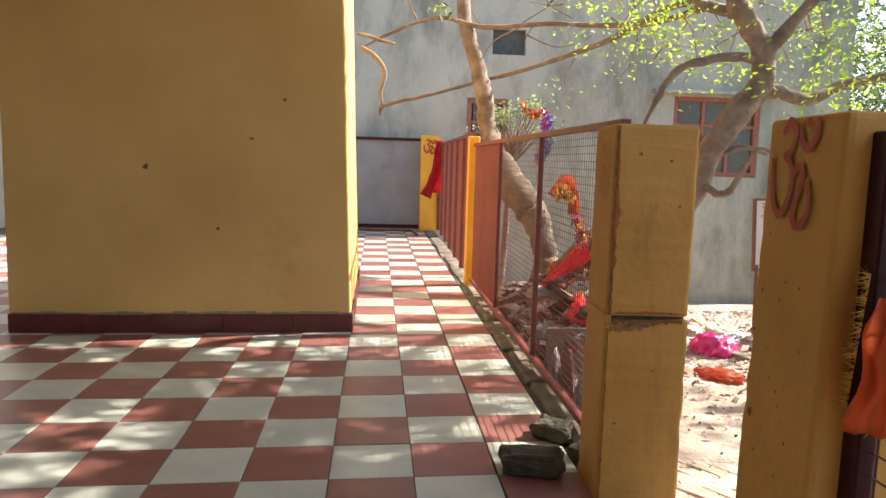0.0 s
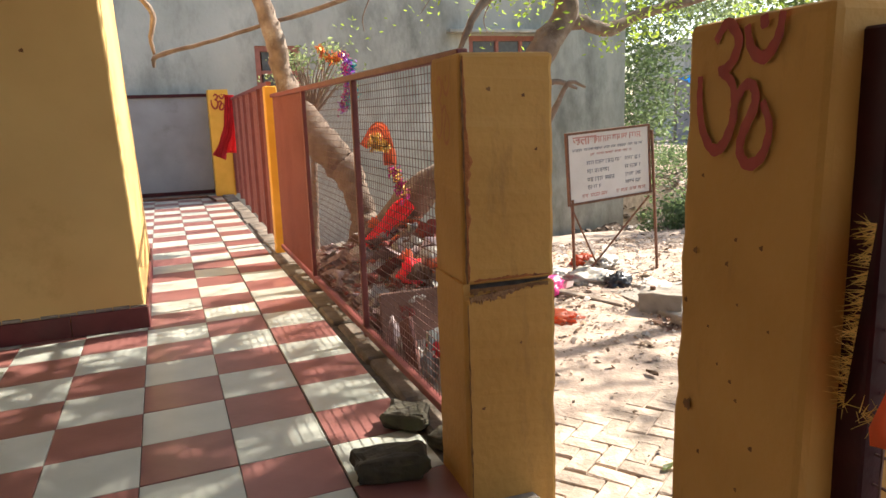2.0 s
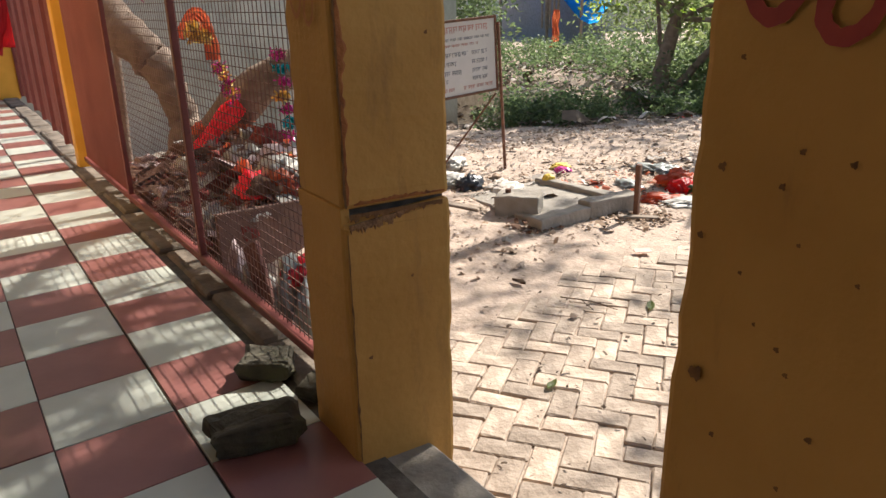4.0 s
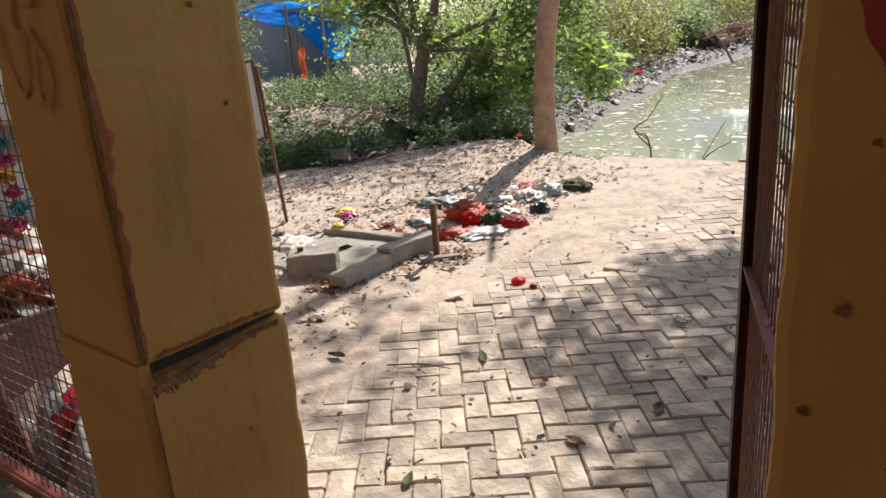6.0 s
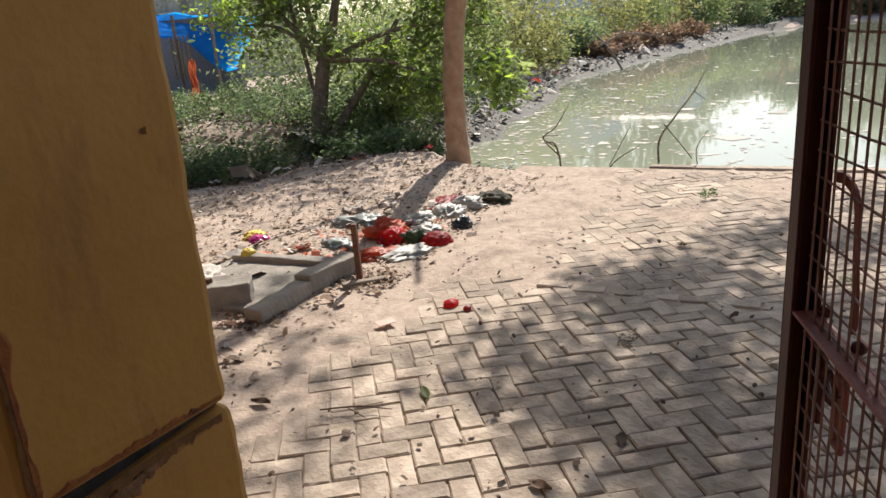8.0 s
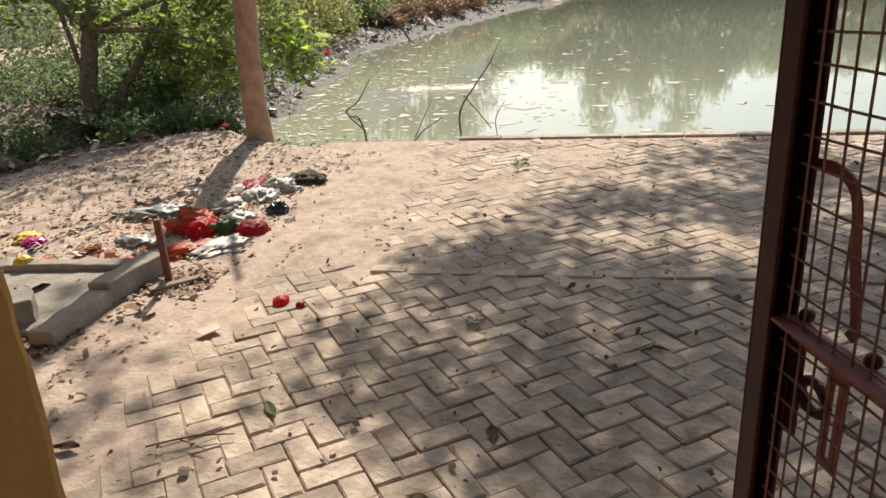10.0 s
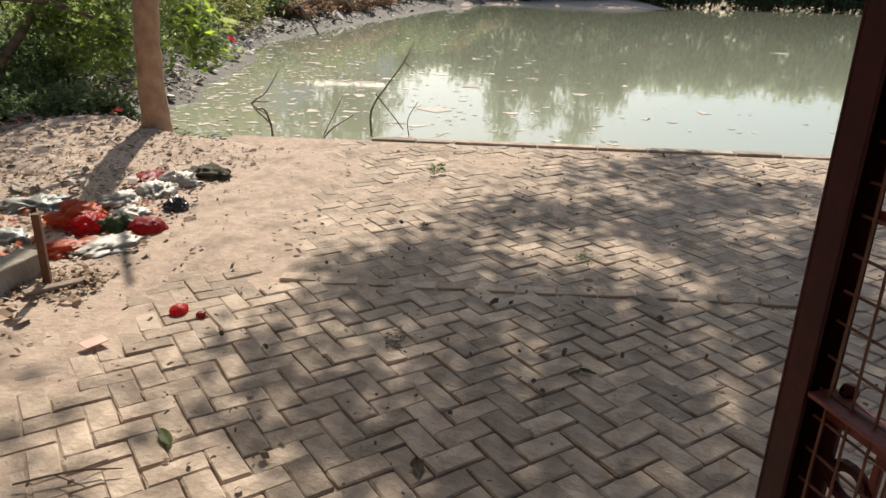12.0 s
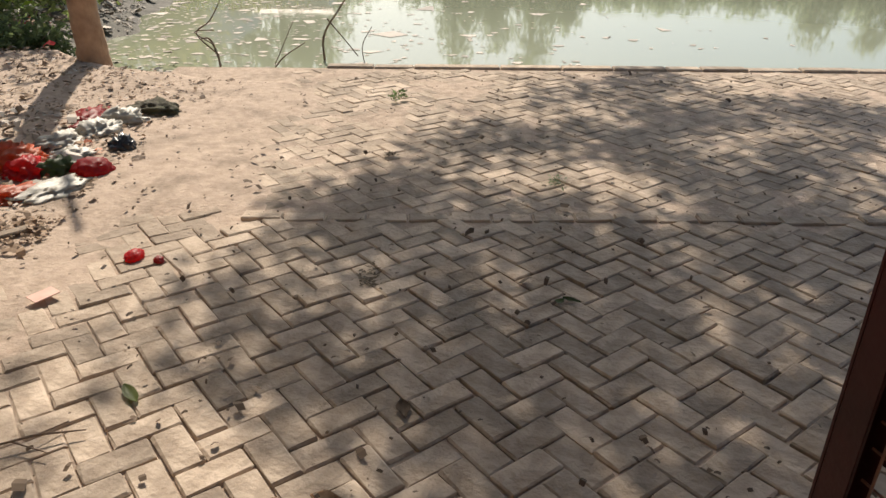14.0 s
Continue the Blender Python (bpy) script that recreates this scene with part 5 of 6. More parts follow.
for n, pts in enumerate([[(2.45, 0.85, Z0 + 0.01, 0.004), (2.52, 0.69, Z0 + 0.02, 0.004), (2.56, 0.55, Z0 + 0.012, 0.002)], [(2.50, 0.74, Z0 + 0.015, 0.003), (2.46, 0.62, Z0 + 0.012, 0.002)], [(2.53, 0.68, Z0 + 0.018, 0.003), (2.60, 0.62, Z0 + 0.012, 0.002)]]):
    limb(stk, pts, 5, 4, 0.3, n)
tagged(part("twig", stk, BARK), "small dry forked twig on the bricks", "twig")
for n, (c, r) in enumerate([((3.56, -0.22), (0.10, 0.05, 0.004)), ((4.75, -1.2), (0.10, 0.06, 0.005)), ((5.2, -0.2), (0.03, 0.03, 0.012)), ((4.95, 1.2), (0.12, 0.07, 0.009))]):
    rd = random.Random(60 + n)
    V, F = [], []
    for _ in range(70):
        q = Vector((c[0] + rd.gauss(0, r[0] * 0.55), c[1] + rd.gauss(0, r[1] * 0.6), Z0 + 0.004 + rd.uniform(0, 0.012)))
        a = Vector((rd.gauss(0, 1), rd.gauss(0, 1), rd.gauss(0, 0.25))).normalized() * rd.uniform(0.006, 0.022)
        b = a.cross(Vector((rd.gauss(0, 0.3), rd.gauss(0, 0.3), 1))).normalized() * rd.uniform(0.003, 0.008)
        i = len(V)
        V += [tuple(q - a), tuple(q - b), tuple(q + a), tuple(q + b)]
        F.append((i, i + 1, i + 2, i + 3))
    tagged(raw("weed_scraps", V, F, DUNG if n != 1 else LEAFDARK), "dry trampled weed scraps on the paving", "weeds", group="scraps on the paving", kind="stuff")
for n, c in enumerate([(6.55, -0.16), (6.63, -0.24)]):
    pl = leaf_cloud("weed", [(0, 0, 0.03), (0, 0.02, 0.06)], 0.02, 12, 0.022, LEAFDARK, None, 90 + n)
    pl.matrix_world = pose(c[0], c[1], Z0)
    tagged(pl, "small green weed growing between bricks", "weed", group="weeds in the paving")

# ---- litter strewn on soil ----


def litter(name, n, region, size, mat, seed, label, lift=0.012):
    rng = np.random.default_rng(seed)
    V, F = [], []
    x0, x1, y0, y1 = region
    for _ in range(n):
        x, y = rng.uniform(x0, x1), rng.uniform(y0, y1)
        if min(x - shore_x(y), shore_y(x) - y) > -0.05:
            continue
        if x1 < 1.8 and x > min(1.75, 1.0 + 0.35 * (y - 0.3)) - 0.05:
            continue
        z = ground_z(x, y) if not (1.1 < x < 7.8 and y < 1.0) else Z0
        s = size * rng.lognormal(0, 0.45)
        a = rng.uniform(0, 6.28)
        u = np.array([math.cos(a), math.sin(a), rng.uniform(-0.5, 0.5)]) * s
        v = np.array([-math.sin(a), math.cos(a), rng.uniform(-0.6, 0.6)]) * s * rng.uniform(0.35, 0.8)
        c = np.array([x, y, z + lift + abs(u[2]) * 0.5])
        k = np.array([0, 0, s * rng.uniform(0.1, 0.5)])
        i = len(V)
        V += [tuple(c - u - v), tuple(c - v + k), tuple(c + u - v * 0.6), tuple(c + u + v), tuple(c + v * 1.1 + k), tuple(c - u + v * 0.7)]
        F += [(i, i + 1, i + 4, i + 5), (i + 1, i + 2, i + 3, i + 4)]
    return tagged(raw(name, V, F, mat), label, "litter", kind="stuff")


litter("leaf_litter", 5200, (1.8, 9.0, 1.5, 7.5), 0.0125, LITTER, 1, "scattered dry brown leaf litter on the soil")
litter("leaf_litter", 1700, (1.2, 7.7, -4.0, 1.8), 0.0075, DEADLEAF, 2, "scattered dry brown crumbs on the paving")
litter("paper_litter", 1100, (2.2, 8.0, 1.6, 6.5), 0.012, LITTERPALE, 3, "scattered pale scraps on the soil")
litter("leaf_litter", 420, (4.0, 6.2, 1.4, 3.0), 0.013, LITTER, 14, "dry leaves in the rubbish heap")
litter("soil_clods", 3600, (1.9, 8.6, 1.3, 6.5), 0.013, SOIL, 43, "small dry clods of the dusty soil", 0.004)
litter("rubble_chips", 170, (3.0, 3.36, 1.72, 2.02), 0.012, BROWNRAG, 41, "dark red-brown chips heaped at the block foot", 0.012)
litter("leaf_litter", 240, (3.75, 4.15, 1.35, 1.75), 0.012, LITTER, 42, "dry straw and leaves round the stake")
litter("paper_litter", 110, (4.2, 6.0, 1.6, 2.8), 0.018, LITTERPALE, 4, "pale scraps round the rubbish heap")
litter("flower_litter", 90, (4.1, 5.4, 1.6, 2.6), 0.017, CLOTHORANGE, 5, "orange petals round the rubbish heap")
litter("paper_litter", 700, (0.9, 1.75, 0.45, 6.0), 0.035, LITTERPALE, 6, "pale plastic scraps in the enclosure")
litter("leaf_litter", 800, (0.9, 1.75, 0.4, 6.0), 0.035, BROWNRAG, 7, "dry leaves in the enclosure")
litter("flower_litter", 160, (0.9, 1.75, 0.5, 4.5), 0.03, CLOTHORANGE, 8, "orange scraps in the enclosure")
litter("rag_litter", 300, (0.9, 1.75, 1.7, 4.2), 0.055, BROWNRAG, 21, "dark brown rags and leaves in the rubbish bed", 0.03)
litter("rag_litter", 260, (0.9, 1.75, 1.7, 4.2), 0.04, DEEPRED, 22, "red rags in the rubbish bed", 0.04)
litter("paper_litter", 320, (0.9, 1.75, 1.6, 4.2), 0.04, WHITEBAG, 25, "white plastic scraps in the rubbish bed", 0.045)
litter("flower_litter", 160, (1.1, 1.75, 1.75, 3.4), 0.04, CLOTHORANGE, 26, "orange votive scraps in the rubbish bed", 0.05)
litter("paper_litter", 700, (0.9, 1.75, 1.0, 4.2), 0.035, MAUVEBAG, 23, "pinkish paper and plastic in the rubbish bed", 0.04)
litter("foil_litter", 60, (1.2, 1.75, 1.8, 3.4), 0.025, GOLD, 24, "gold foil scraps in the rubbish bed", 0.06)
litter("flower_litter", 60, (0.9, 1.75, 0.5, 4.5), 0.03, PURPLE, 9, "purple scraps in the enclosure")
# Leaf litter whose dark colour also paints the shade under these trees.
litter("leaf_litter", 2200, (7.6, 14.0, 4.2, 12.0), 0.05, DEADLEAF, 31, "dead leaves under the bank trees, dark colour standing in for shade", 0.05)
litter("paper_litter", 420, (7.6, 13.0, 4.4, 11.0), 0.035, LITTERPALE, 32, "pale rubbish scattered under the bank trees", 0.06)
litter("paper_litter", 260, (1.8, 4.4, 2.6, 6.5), 0.035, LITTERPALE, 10, "pale scraps in the rubbish near the house")

# ---- bank tree with a straight trunk ----
bt = tagged(empty("bank_tree", 8.0, 2.85, -0.5), "tall tree with a smooth pale brown trunk on the pond bank", "tree")
bpy.context.view_layer.update()
under(part("trunk", limb(bmesh.new(), [(8.0, 2.88, -0.9, 0.20), (8.0, 2.86, -0.4, 0.155), (8.0, 2.87, 0.0, 0.135), (8.0, 2.86, 0.6, 0.125), (8.02, 2.80, 1.3, 0.12), (8.05, 2.70, 2.0, 0.115), (8.0, 2.7, 3.2, 0.10), (8.1, 2.9, 5.0, 0.07)], 14, 6, 0.05, 3), BARKPALE, smooth=True), bt)
under(part("branch", limb(bmesh.new(), [(8.03, 2.78, 1.45, 0.05), (8.05, 3.0, 1.8, 0.04), (8.1, 3.3, 2.3, 0.03), (8.2, 3.6, 3.0, 0.02)], 8, 5, 0.1, 4), BARKPALE, smooth=True), bt)
under(part("branch", limb(bmesh.new(), [(8.03, 2.75, 1.75, 0.04), (7.9, 2.4, 2.2, 0.03), (7.8, 2.0, 3.0, 0.02)], 8, 5, 0.1, 5), BARKPALE, smooth=True), bt)
under(leaf_cloud("crown", ellipsoid_points((9.2, 3.6, 6.6), (1.8, 1.8, 1.0), 50, 3), 0.3, 18, 0.09, LEAF, None, 12), bt)

# ---- unseen shade tree beyond the gate side, crown shaped to cast the shade ----
st = tagged(empty("shade_tree", 8.4, -7.2, -0.4), "large unseen shade tree, crown laid out to shade the paved bank", "tree")
bpy.context.view_layer.update()
under(part("trunk", limb(bmesh.new(), [(6.9, -7.6, -0.6, 0.35), (7.0, -7.4, 1.0, 0.28), (7.4, -6.8, 2.8, 0.22), (8.4, -5.0, 4.2, 0.16), (9.4, -2.6, 4.9, 0.10), (9.9, -0.6, 5.2, 0.05)], 12, 6, 0.08, 6), BARK, smooth=True), st)
# Shadow outline on the paving; the leaves are placed up-sun of it.
SHADE = [(7.9, -1.8), (6.6, -1.15), (4.8, -0.05), (3.5, 0.55), (2.7, 0.2), (2.2, -0.4), (1.2, -1.0), (1.0, -3.4), (3.0, -5.4), (6.2, -4.4), (6.9, -3.2), (7.9, -2.6)]


def inside(x, y, poly):
    hit = False
    for (ax, ay), (bx, by) in zip(poly, poly[1:] + poly[:1]):
        if (ay > y) != (by > y) and x < (bx - ax) * (y - ay) / (by - ay) + ax:
            hit = not hit
    return hit


rs = random.Random(61)
cast = []
while len(cast) < 600:
    x, y = rs.uniform(0.8, 8.0), rs.uniform(-5.5, 0.7)
    if inside(x, y, SHADE) and noise.noise((x * 1.5, y * 1.5, 4.0)) > (-0.36 if x < 4.4 else 0.04):
        k = rs.uniform(4.3, 6.0) / SUN.z
        cast.append((x + SUN.x * k, y + SUN.y * k, Z0 + SUN.z * k))
under(leaf_cloud("crown", cast, 0.19, 34, 0.075, LEAF, None, 23), st)
over = ellipsoid_points((8.0, -7.5, 5.4), (2.6, 2.4, 1.2), 110, 22)
under(leaf_cloud("crown", over, 0.3, 30, 0.08, LEAF, None, 24), st)

# ---- broad leafy tree behind the bank ----
lt = tagged(empty("leafy_tree", 10.6, 7.0, -0.8), "broad leafy green tree with several dark stems", "tree")
bpy.context.view_layer.update()
for n, pts in enumerate([
    [(10.6, 7.1, -1.0, 0.17), (10.75, 6.95, -0.3, 0.14), (10.95, 6.9, 0.6, 0.12), (11.1, 6.6, 1.6, 0.08), (11.3, 6.4, 3.0, 0.04)],
    [(10.65, 7.0, -0.9, 0.09), (10.9, 6.5, -0.2, 0.08), (11.2, 6.0, 0.6, 0.06), (11.5, 5.6, 1.4, 0.04)],
    [(10.85, 7.0, 0.0, 0.05), (10.95, 7.25, 0.9, 0.04), (11.0, 7.5, 1.9, 0.03), (11.0, 7.8, 2.8, 0.015)],
    [(10.95, 6.9, 0.8, 0.07), (11.4, 7.4, 1.7, 0.05), (11.9, 7.9, 2.8, 0.025)],
]):
    under(part("stem", limb(bmesh.new(), pts, 8, 5, 0.15, 70 + n), BARK, smooth=True), lt)
lc = np.concatenate([ellipsoid_points((11.7, 6.0, 1.9), (1.3, 2.0, 1.7), 250, 30, 0.5), ellipsoid_points((11.8, 5.4, 0.2), (0.8, 0.9, 0.6), 36, 31, 0.4), ellipsoid_points((11.4, 6.4, 4.0), (1.6, 2.5, 1.3), 150, 32, 0.4), ellipsoid_points((11.0, 8.0, 2.6), (0.9, 0.8, 0.9), 50, 35, 0.3), ellipsoid_points((11.1, 4.4, 0.15), (0.6, 1.0, 0.42), 38, 36, 0.2), ellipsoid_points((11.3, 4.4, 1.3), (0.8, 1.0, 0.9), 54, 37, 0.3), ellipsoid_points((10.6, 7.2, 1.5), (0.6, 1.2, 0.7), 44, 38, 0.3), ellipsoid_points((11.0, 3.65, 0.35), (0.5, 0.5, 0.45), 40, 39, 0.2), ellipsoid_points((10.9, 4.3, -0.3), (0.5, 0.6, 0.3), 34, 40, 0.2)])
lc = np.array([p for p in lc if noise.noise((p[0] * 1.1, p[1] * 1.1, p[2] * 1.1)) > -0.12])
under(leaf_cloud("crown", lc, 0.21, 30, 0.08, LEAF, None, 33, 0.7), lt)
under(leaf_cloud("crown", lc[::2] + np.array([-0.3, -0.1, 0.15]), 0.2, 9, 0.075, LEAFYEL, None, 34, 0.7), lt)
for n, (tip, count) in enumerate([((11.0, 8.9, 2.2), 22), ((10.8, 9.3, 2.6), 18), ((10.6, 8.4, 1.5), 16), ((10.9, 4.0, 0.1), 0), ((11.1, 3.7, 1.2), 0)]):
    under(part("branch", limb(bmesh.new(), [(10.95, 6.8, 0.8, 0.05), ((10.95 + tip[0]) / 2, (6.8 + tip[1]) / 2, (0.8 + tip[2]) / 2 + 0.25, 0.035), (*tip, 0.012)], 7, 5, 0.15, 78 + n), BARK, smooth=True), lt)
    if count:
        under(leaf_cloud("spray", ellipsoid_points(tip, (0.6, 0.8, 0.6), count, 80 + n, 0.2), 0.16, 22, 0.06, LEAFYEL, None, 85 + n, 0.7), lt)["kind"] = "stuff"

# ---- scrub along the bank ----


def shrub(name, c, r, n, leaf, size, mat, label, seed, category="shrub", stems=True, group="scrub along the bank"):
    sb = tagged(empty(name, *c), label, category, group=group)
    bpy.context.view_layer.update()
    pts = ellipsoid_points((c[0], c[1], c[2] + r[2] * 0.8), r, n, seed, 0.35)
    pts[:, 2] = np.maximum(pts[:, 2], c[2] + 0.05)
    if stems:
        bm = bmesh.new()
        rg = random.Random(seed)
        for _ in range(7):
            e = pts[rg.randrange(n)]
            limb(bm, [(c[0], c[1], c[2] - 0.2, 0.02 * r[2] + 0.008), ((c[0] + e[0]) / 2 + rg.uniform(-0.1, 0.1), (c[1] + e[1]) / 2, (c[2] + e[2]) / 2, 0.012 * r[2]), (*e, 0.005)], 5, 3, 0.2, seed)
        under(part("woody_stem", bm, BARK), sb)["kind"] = "stuff"
    under(leaf_cloud("foliage", pts, min(r) * 0.28, leaf, size, mat, None, seed + 1, 0.8), sb)
    return sb


rs = random.Random(12)
SC = [((8.2, 6.6), (0.7, 0.8, 0.28)), ((8.0, 7.6), (0.7, 0.9, 0.3)), ((8.6, 7.6), (0.8, 0.9, 0.34)), ((9.6, 7.6), (1.0, 1.1, 0.4)), ((9.6, 6.2), (0.6, 0.7, 0.4)), ((9.6, 9.0), (1.3, 1.2, 0.4)), ((11.2, 8.2), (1.4, 1.2, 0.45)), ((8.7, 4.0), (0.4, 0.5, 0.3)), ((11.2, 6.6), (0.9, 0.8, 0.5)), ((10.6, 10.8), (1.4, 1.3, 0.45)), ((12.4, 6.6), (0.9, 0.8, 0.6)), ((12.6, 9.4), (1.4, 1.4, 0.4)), ((13.2, 11.5), (1.5, 1.4, 0.3)), ((14.5, 13.0), (1.5, 1.4, 0.3)), ((12.2, 12.5), (1.5, 1.4, 0.3)), ((9.0, 5.0), (0.5, 0.5, 0.35)), ((9.4, 4.9), (0.5, 0.4, 0.3)), ((10.4, 5.9), (0.5, 0.4, 0.35)), ((8.8, 3.9), (0.3, 0.3, 0.25)), ((15.4, 6.6), (0.8, 0.5, 0.5)), ((17.4, 6.9), (0.9, 0.5, 0.5)), ((19.6, 7.2), (1.0, 0.6, 0.6)), ((11.6, 5.9), (0.6, 0.5, 0.4)), ((13.6, 6.0), (0.7, 0.5, 0.5))]
# Dark leaf material stands in for the shade lying on this undergrowth.
for n, (c, r) in enumerate(SC):
    shrub("shrub", (*c, ground_z(*c) - 0.02), r, 70, 17 if c[0] < 12 and c[1] > 5.5 else 22, 0.05, LEAFDARK, "dense green undergrowth on the bank, leaves darkened for shade", 100 + n)
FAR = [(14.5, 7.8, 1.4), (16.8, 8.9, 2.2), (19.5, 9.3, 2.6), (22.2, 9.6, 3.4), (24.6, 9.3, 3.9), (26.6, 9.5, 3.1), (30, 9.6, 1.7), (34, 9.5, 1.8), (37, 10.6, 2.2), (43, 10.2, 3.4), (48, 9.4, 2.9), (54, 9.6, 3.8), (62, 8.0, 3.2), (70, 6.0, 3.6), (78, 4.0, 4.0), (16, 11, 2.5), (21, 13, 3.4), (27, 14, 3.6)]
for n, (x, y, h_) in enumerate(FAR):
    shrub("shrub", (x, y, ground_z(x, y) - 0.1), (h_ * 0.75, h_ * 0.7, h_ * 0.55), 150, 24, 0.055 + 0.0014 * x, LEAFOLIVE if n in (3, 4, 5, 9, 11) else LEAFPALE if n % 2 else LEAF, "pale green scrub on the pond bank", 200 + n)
BROWN = leaf_material("brown_dry_scrub", (0.13, 0.08, 0.05), (0.24, 0.15, 0.09))
for n, (x, y, h_) in enumerate([(33.5, 8.0, 1.0), (37, 7.9, 1.2), (40.5, 7.6, 1.3), (44, 7.2, 1.4), (50, 6.6, 1.3)]):
    shrub("dry_shrub", (x, y, ground_z(x, y) - 0.1), (h_, h_ * 0.8, h_ * 0.5), 60, 20, 0.12, BROWN, "brown dry scrub at the water's edge", 260 + n)

# Pale leaf colour stands in for haze over the far shore.
LEAFHAZE = leaf_material("haze_paled_leaf", (0.16, 0.20, 0.12), (0.26, 0.31, 0.2))
rw = np.random.default_rng(31)
wx = 11.5 + rw.exponential(14.0, 900)
wx = wx[wx < 62]
low = np.stack([wx, np.array([shore_y(v) for v in wx]) + rw.uniform(1.0, 2.6, len(wx)) * (1 + 0.015 * wx), np.zeros(len(wx))], 1)
low[:, 2] = [ground_z(a, b) + 0.1 + 0.25 * rw.random() for a, b in low[:, :2]]
tagged(leaf_cloud("bank_scrub", low, 0.2, 26, 0.07, LEAFPALE, None, 410, 0.8), "low pale green scrub along the muddy bank", "scrub", kind="stuff")
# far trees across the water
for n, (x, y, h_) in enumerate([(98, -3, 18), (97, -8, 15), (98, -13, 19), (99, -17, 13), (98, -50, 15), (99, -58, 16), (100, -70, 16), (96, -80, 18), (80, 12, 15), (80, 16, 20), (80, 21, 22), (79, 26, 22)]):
    ft = tagged(empty("far_tree", x, y, -0.3), "tall tree on the far shore, leaves paled for haze", "tree", group="trees on the far shore")
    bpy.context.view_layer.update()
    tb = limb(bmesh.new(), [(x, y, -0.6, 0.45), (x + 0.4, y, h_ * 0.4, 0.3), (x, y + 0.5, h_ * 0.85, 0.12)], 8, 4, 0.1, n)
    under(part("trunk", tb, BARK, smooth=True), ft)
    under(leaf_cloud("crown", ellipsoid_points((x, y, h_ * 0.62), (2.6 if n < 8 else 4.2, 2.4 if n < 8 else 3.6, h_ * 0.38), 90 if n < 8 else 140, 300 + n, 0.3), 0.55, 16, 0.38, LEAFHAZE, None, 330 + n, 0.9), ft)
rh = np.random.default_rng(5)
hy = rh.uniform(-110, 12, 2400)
# Flat top below y -20 stands in for a roofline mirrored in the pond.
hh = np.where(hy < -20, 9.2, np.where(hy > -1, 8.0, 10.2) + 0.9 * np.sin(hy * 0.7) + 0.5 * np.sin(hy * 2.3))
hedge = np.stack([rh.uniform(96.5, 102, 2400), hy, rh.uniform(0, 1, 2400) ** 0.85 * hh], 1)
tagged(leaf_cloud("far_scrub", hedge, 0.8, 22, 0.5, LEAFHAZE, None, 400, 0.9), "distant scrub paled for haze, flat top standing in for a roofline", "scrub", kind="stuff")
rf_ = np.random.default_rng(71)
fy = rf_.uniform(-88, 6, 1500)
fx = np.interp(-fy, [-7, 0, 25, 90], [66, 83, 92, 96]) + rf_.uniform(0.2, 7.0, 1500)
fringe = np.stack([fx, fy, rf_.uniform(-0.4, 1.0, 1500) + 1.6 * rf_.random(1500) ** 2 * (1 + np.sin(fy * 0.6))], 1)
tagged(leaf_cloud("shore_scrub", fringe[::3], 0.6, 24, 0.32, BROWN, None, 403, 0.7), "brown dry scrub along the far waterline", "scrub", kind="stuff")
tagged(leaf_cloud("shore_scrub", np.delete(fringe, np.s_[::3], 0), 0.6, 22, 0.34, LEAFDARK, None, 404, 0.7), "dull green scrub along the far waterline", "scrub", kind="stuff")
rbk = np.random.default_rng(7)
by = rbk.uniform(13, 22, 620)
behind = np.stack([(by + 2) * rbk.uniform(0.55, 0.97, 620), by, np.abs(rbk.normal(0, 3.6, 620)) + 0.2], 1)
# the crowns stand clear of the hut's roof
over = behind[:, 0] > (by + 2) * 0.79
behind[over, 2] = 3.3 + 0.9 * behind[over, 2]
tagged(leaf_cloud("background_trees", behind[~over], 0.5, 40, 0.1, LEAFDARK, None, 401, 0.9), "green trees behind the house corner", "trees", kind="stuff")
# Paler leaf material on these upper crowns imitates haze.
tagged(leaf_cloud("background_trees", behind[over], 0.5, 40, 0.1, LEAFPALE, None, 402, 0.9), "tree crowns behind the house corner, leaves paled for haze", "trees", kind="stuff")

# ---- white house across the pond ----
WHITEWASH = material("pale_blue_whitewash", [(0.62, 0.68, 0.74), (0.74, 0.79, 0.84)], 0.5, 0.8, 0.1, 10)
wh = tagged(empty("white_house", 62, 20, -0.2), "pale whitewashed house with a red-brown sloping roof", "house")
bpy.context.view_layer.update()
under(part("wall", box(62, 72, 16.4, 32, -0.5, 8.0), WHITEWASH), wh)
under(part("wing_wall", box(63, 72, 8.5, 16.3, -0.5, 5.2), WHITEWASH), wh)
under(part("roof", box(-1.2, 1.2, 0, 8.4, 0, 0.2, m=pose(63, 8.1, 5.3, 0, -14, 0)), SHEETRED), wh)
under(part("post", box(62.2, 62.6, 12.2, 12.6, -0.5, 5.0), WOODGREY), wh)
under(part("window", box(62.94, 63.0, 14.4, 15.4, 2.6, 4.2), SHUTTER), wh)

# ---- hut with the blue tarpaulin ----
TARP = leaf_material("blue_tarpaulin", (0.01, 0.30, 0.66), (0.03, 0.42, 0.85))
hut = tagged(empty("tarpaulin_hut", 20, 19, -0.3), "makeshift hut with a torn blue tarpaulin roof", "hut")
bpy.context.view_layer.update()
tp = bmesh.new()
rows = []
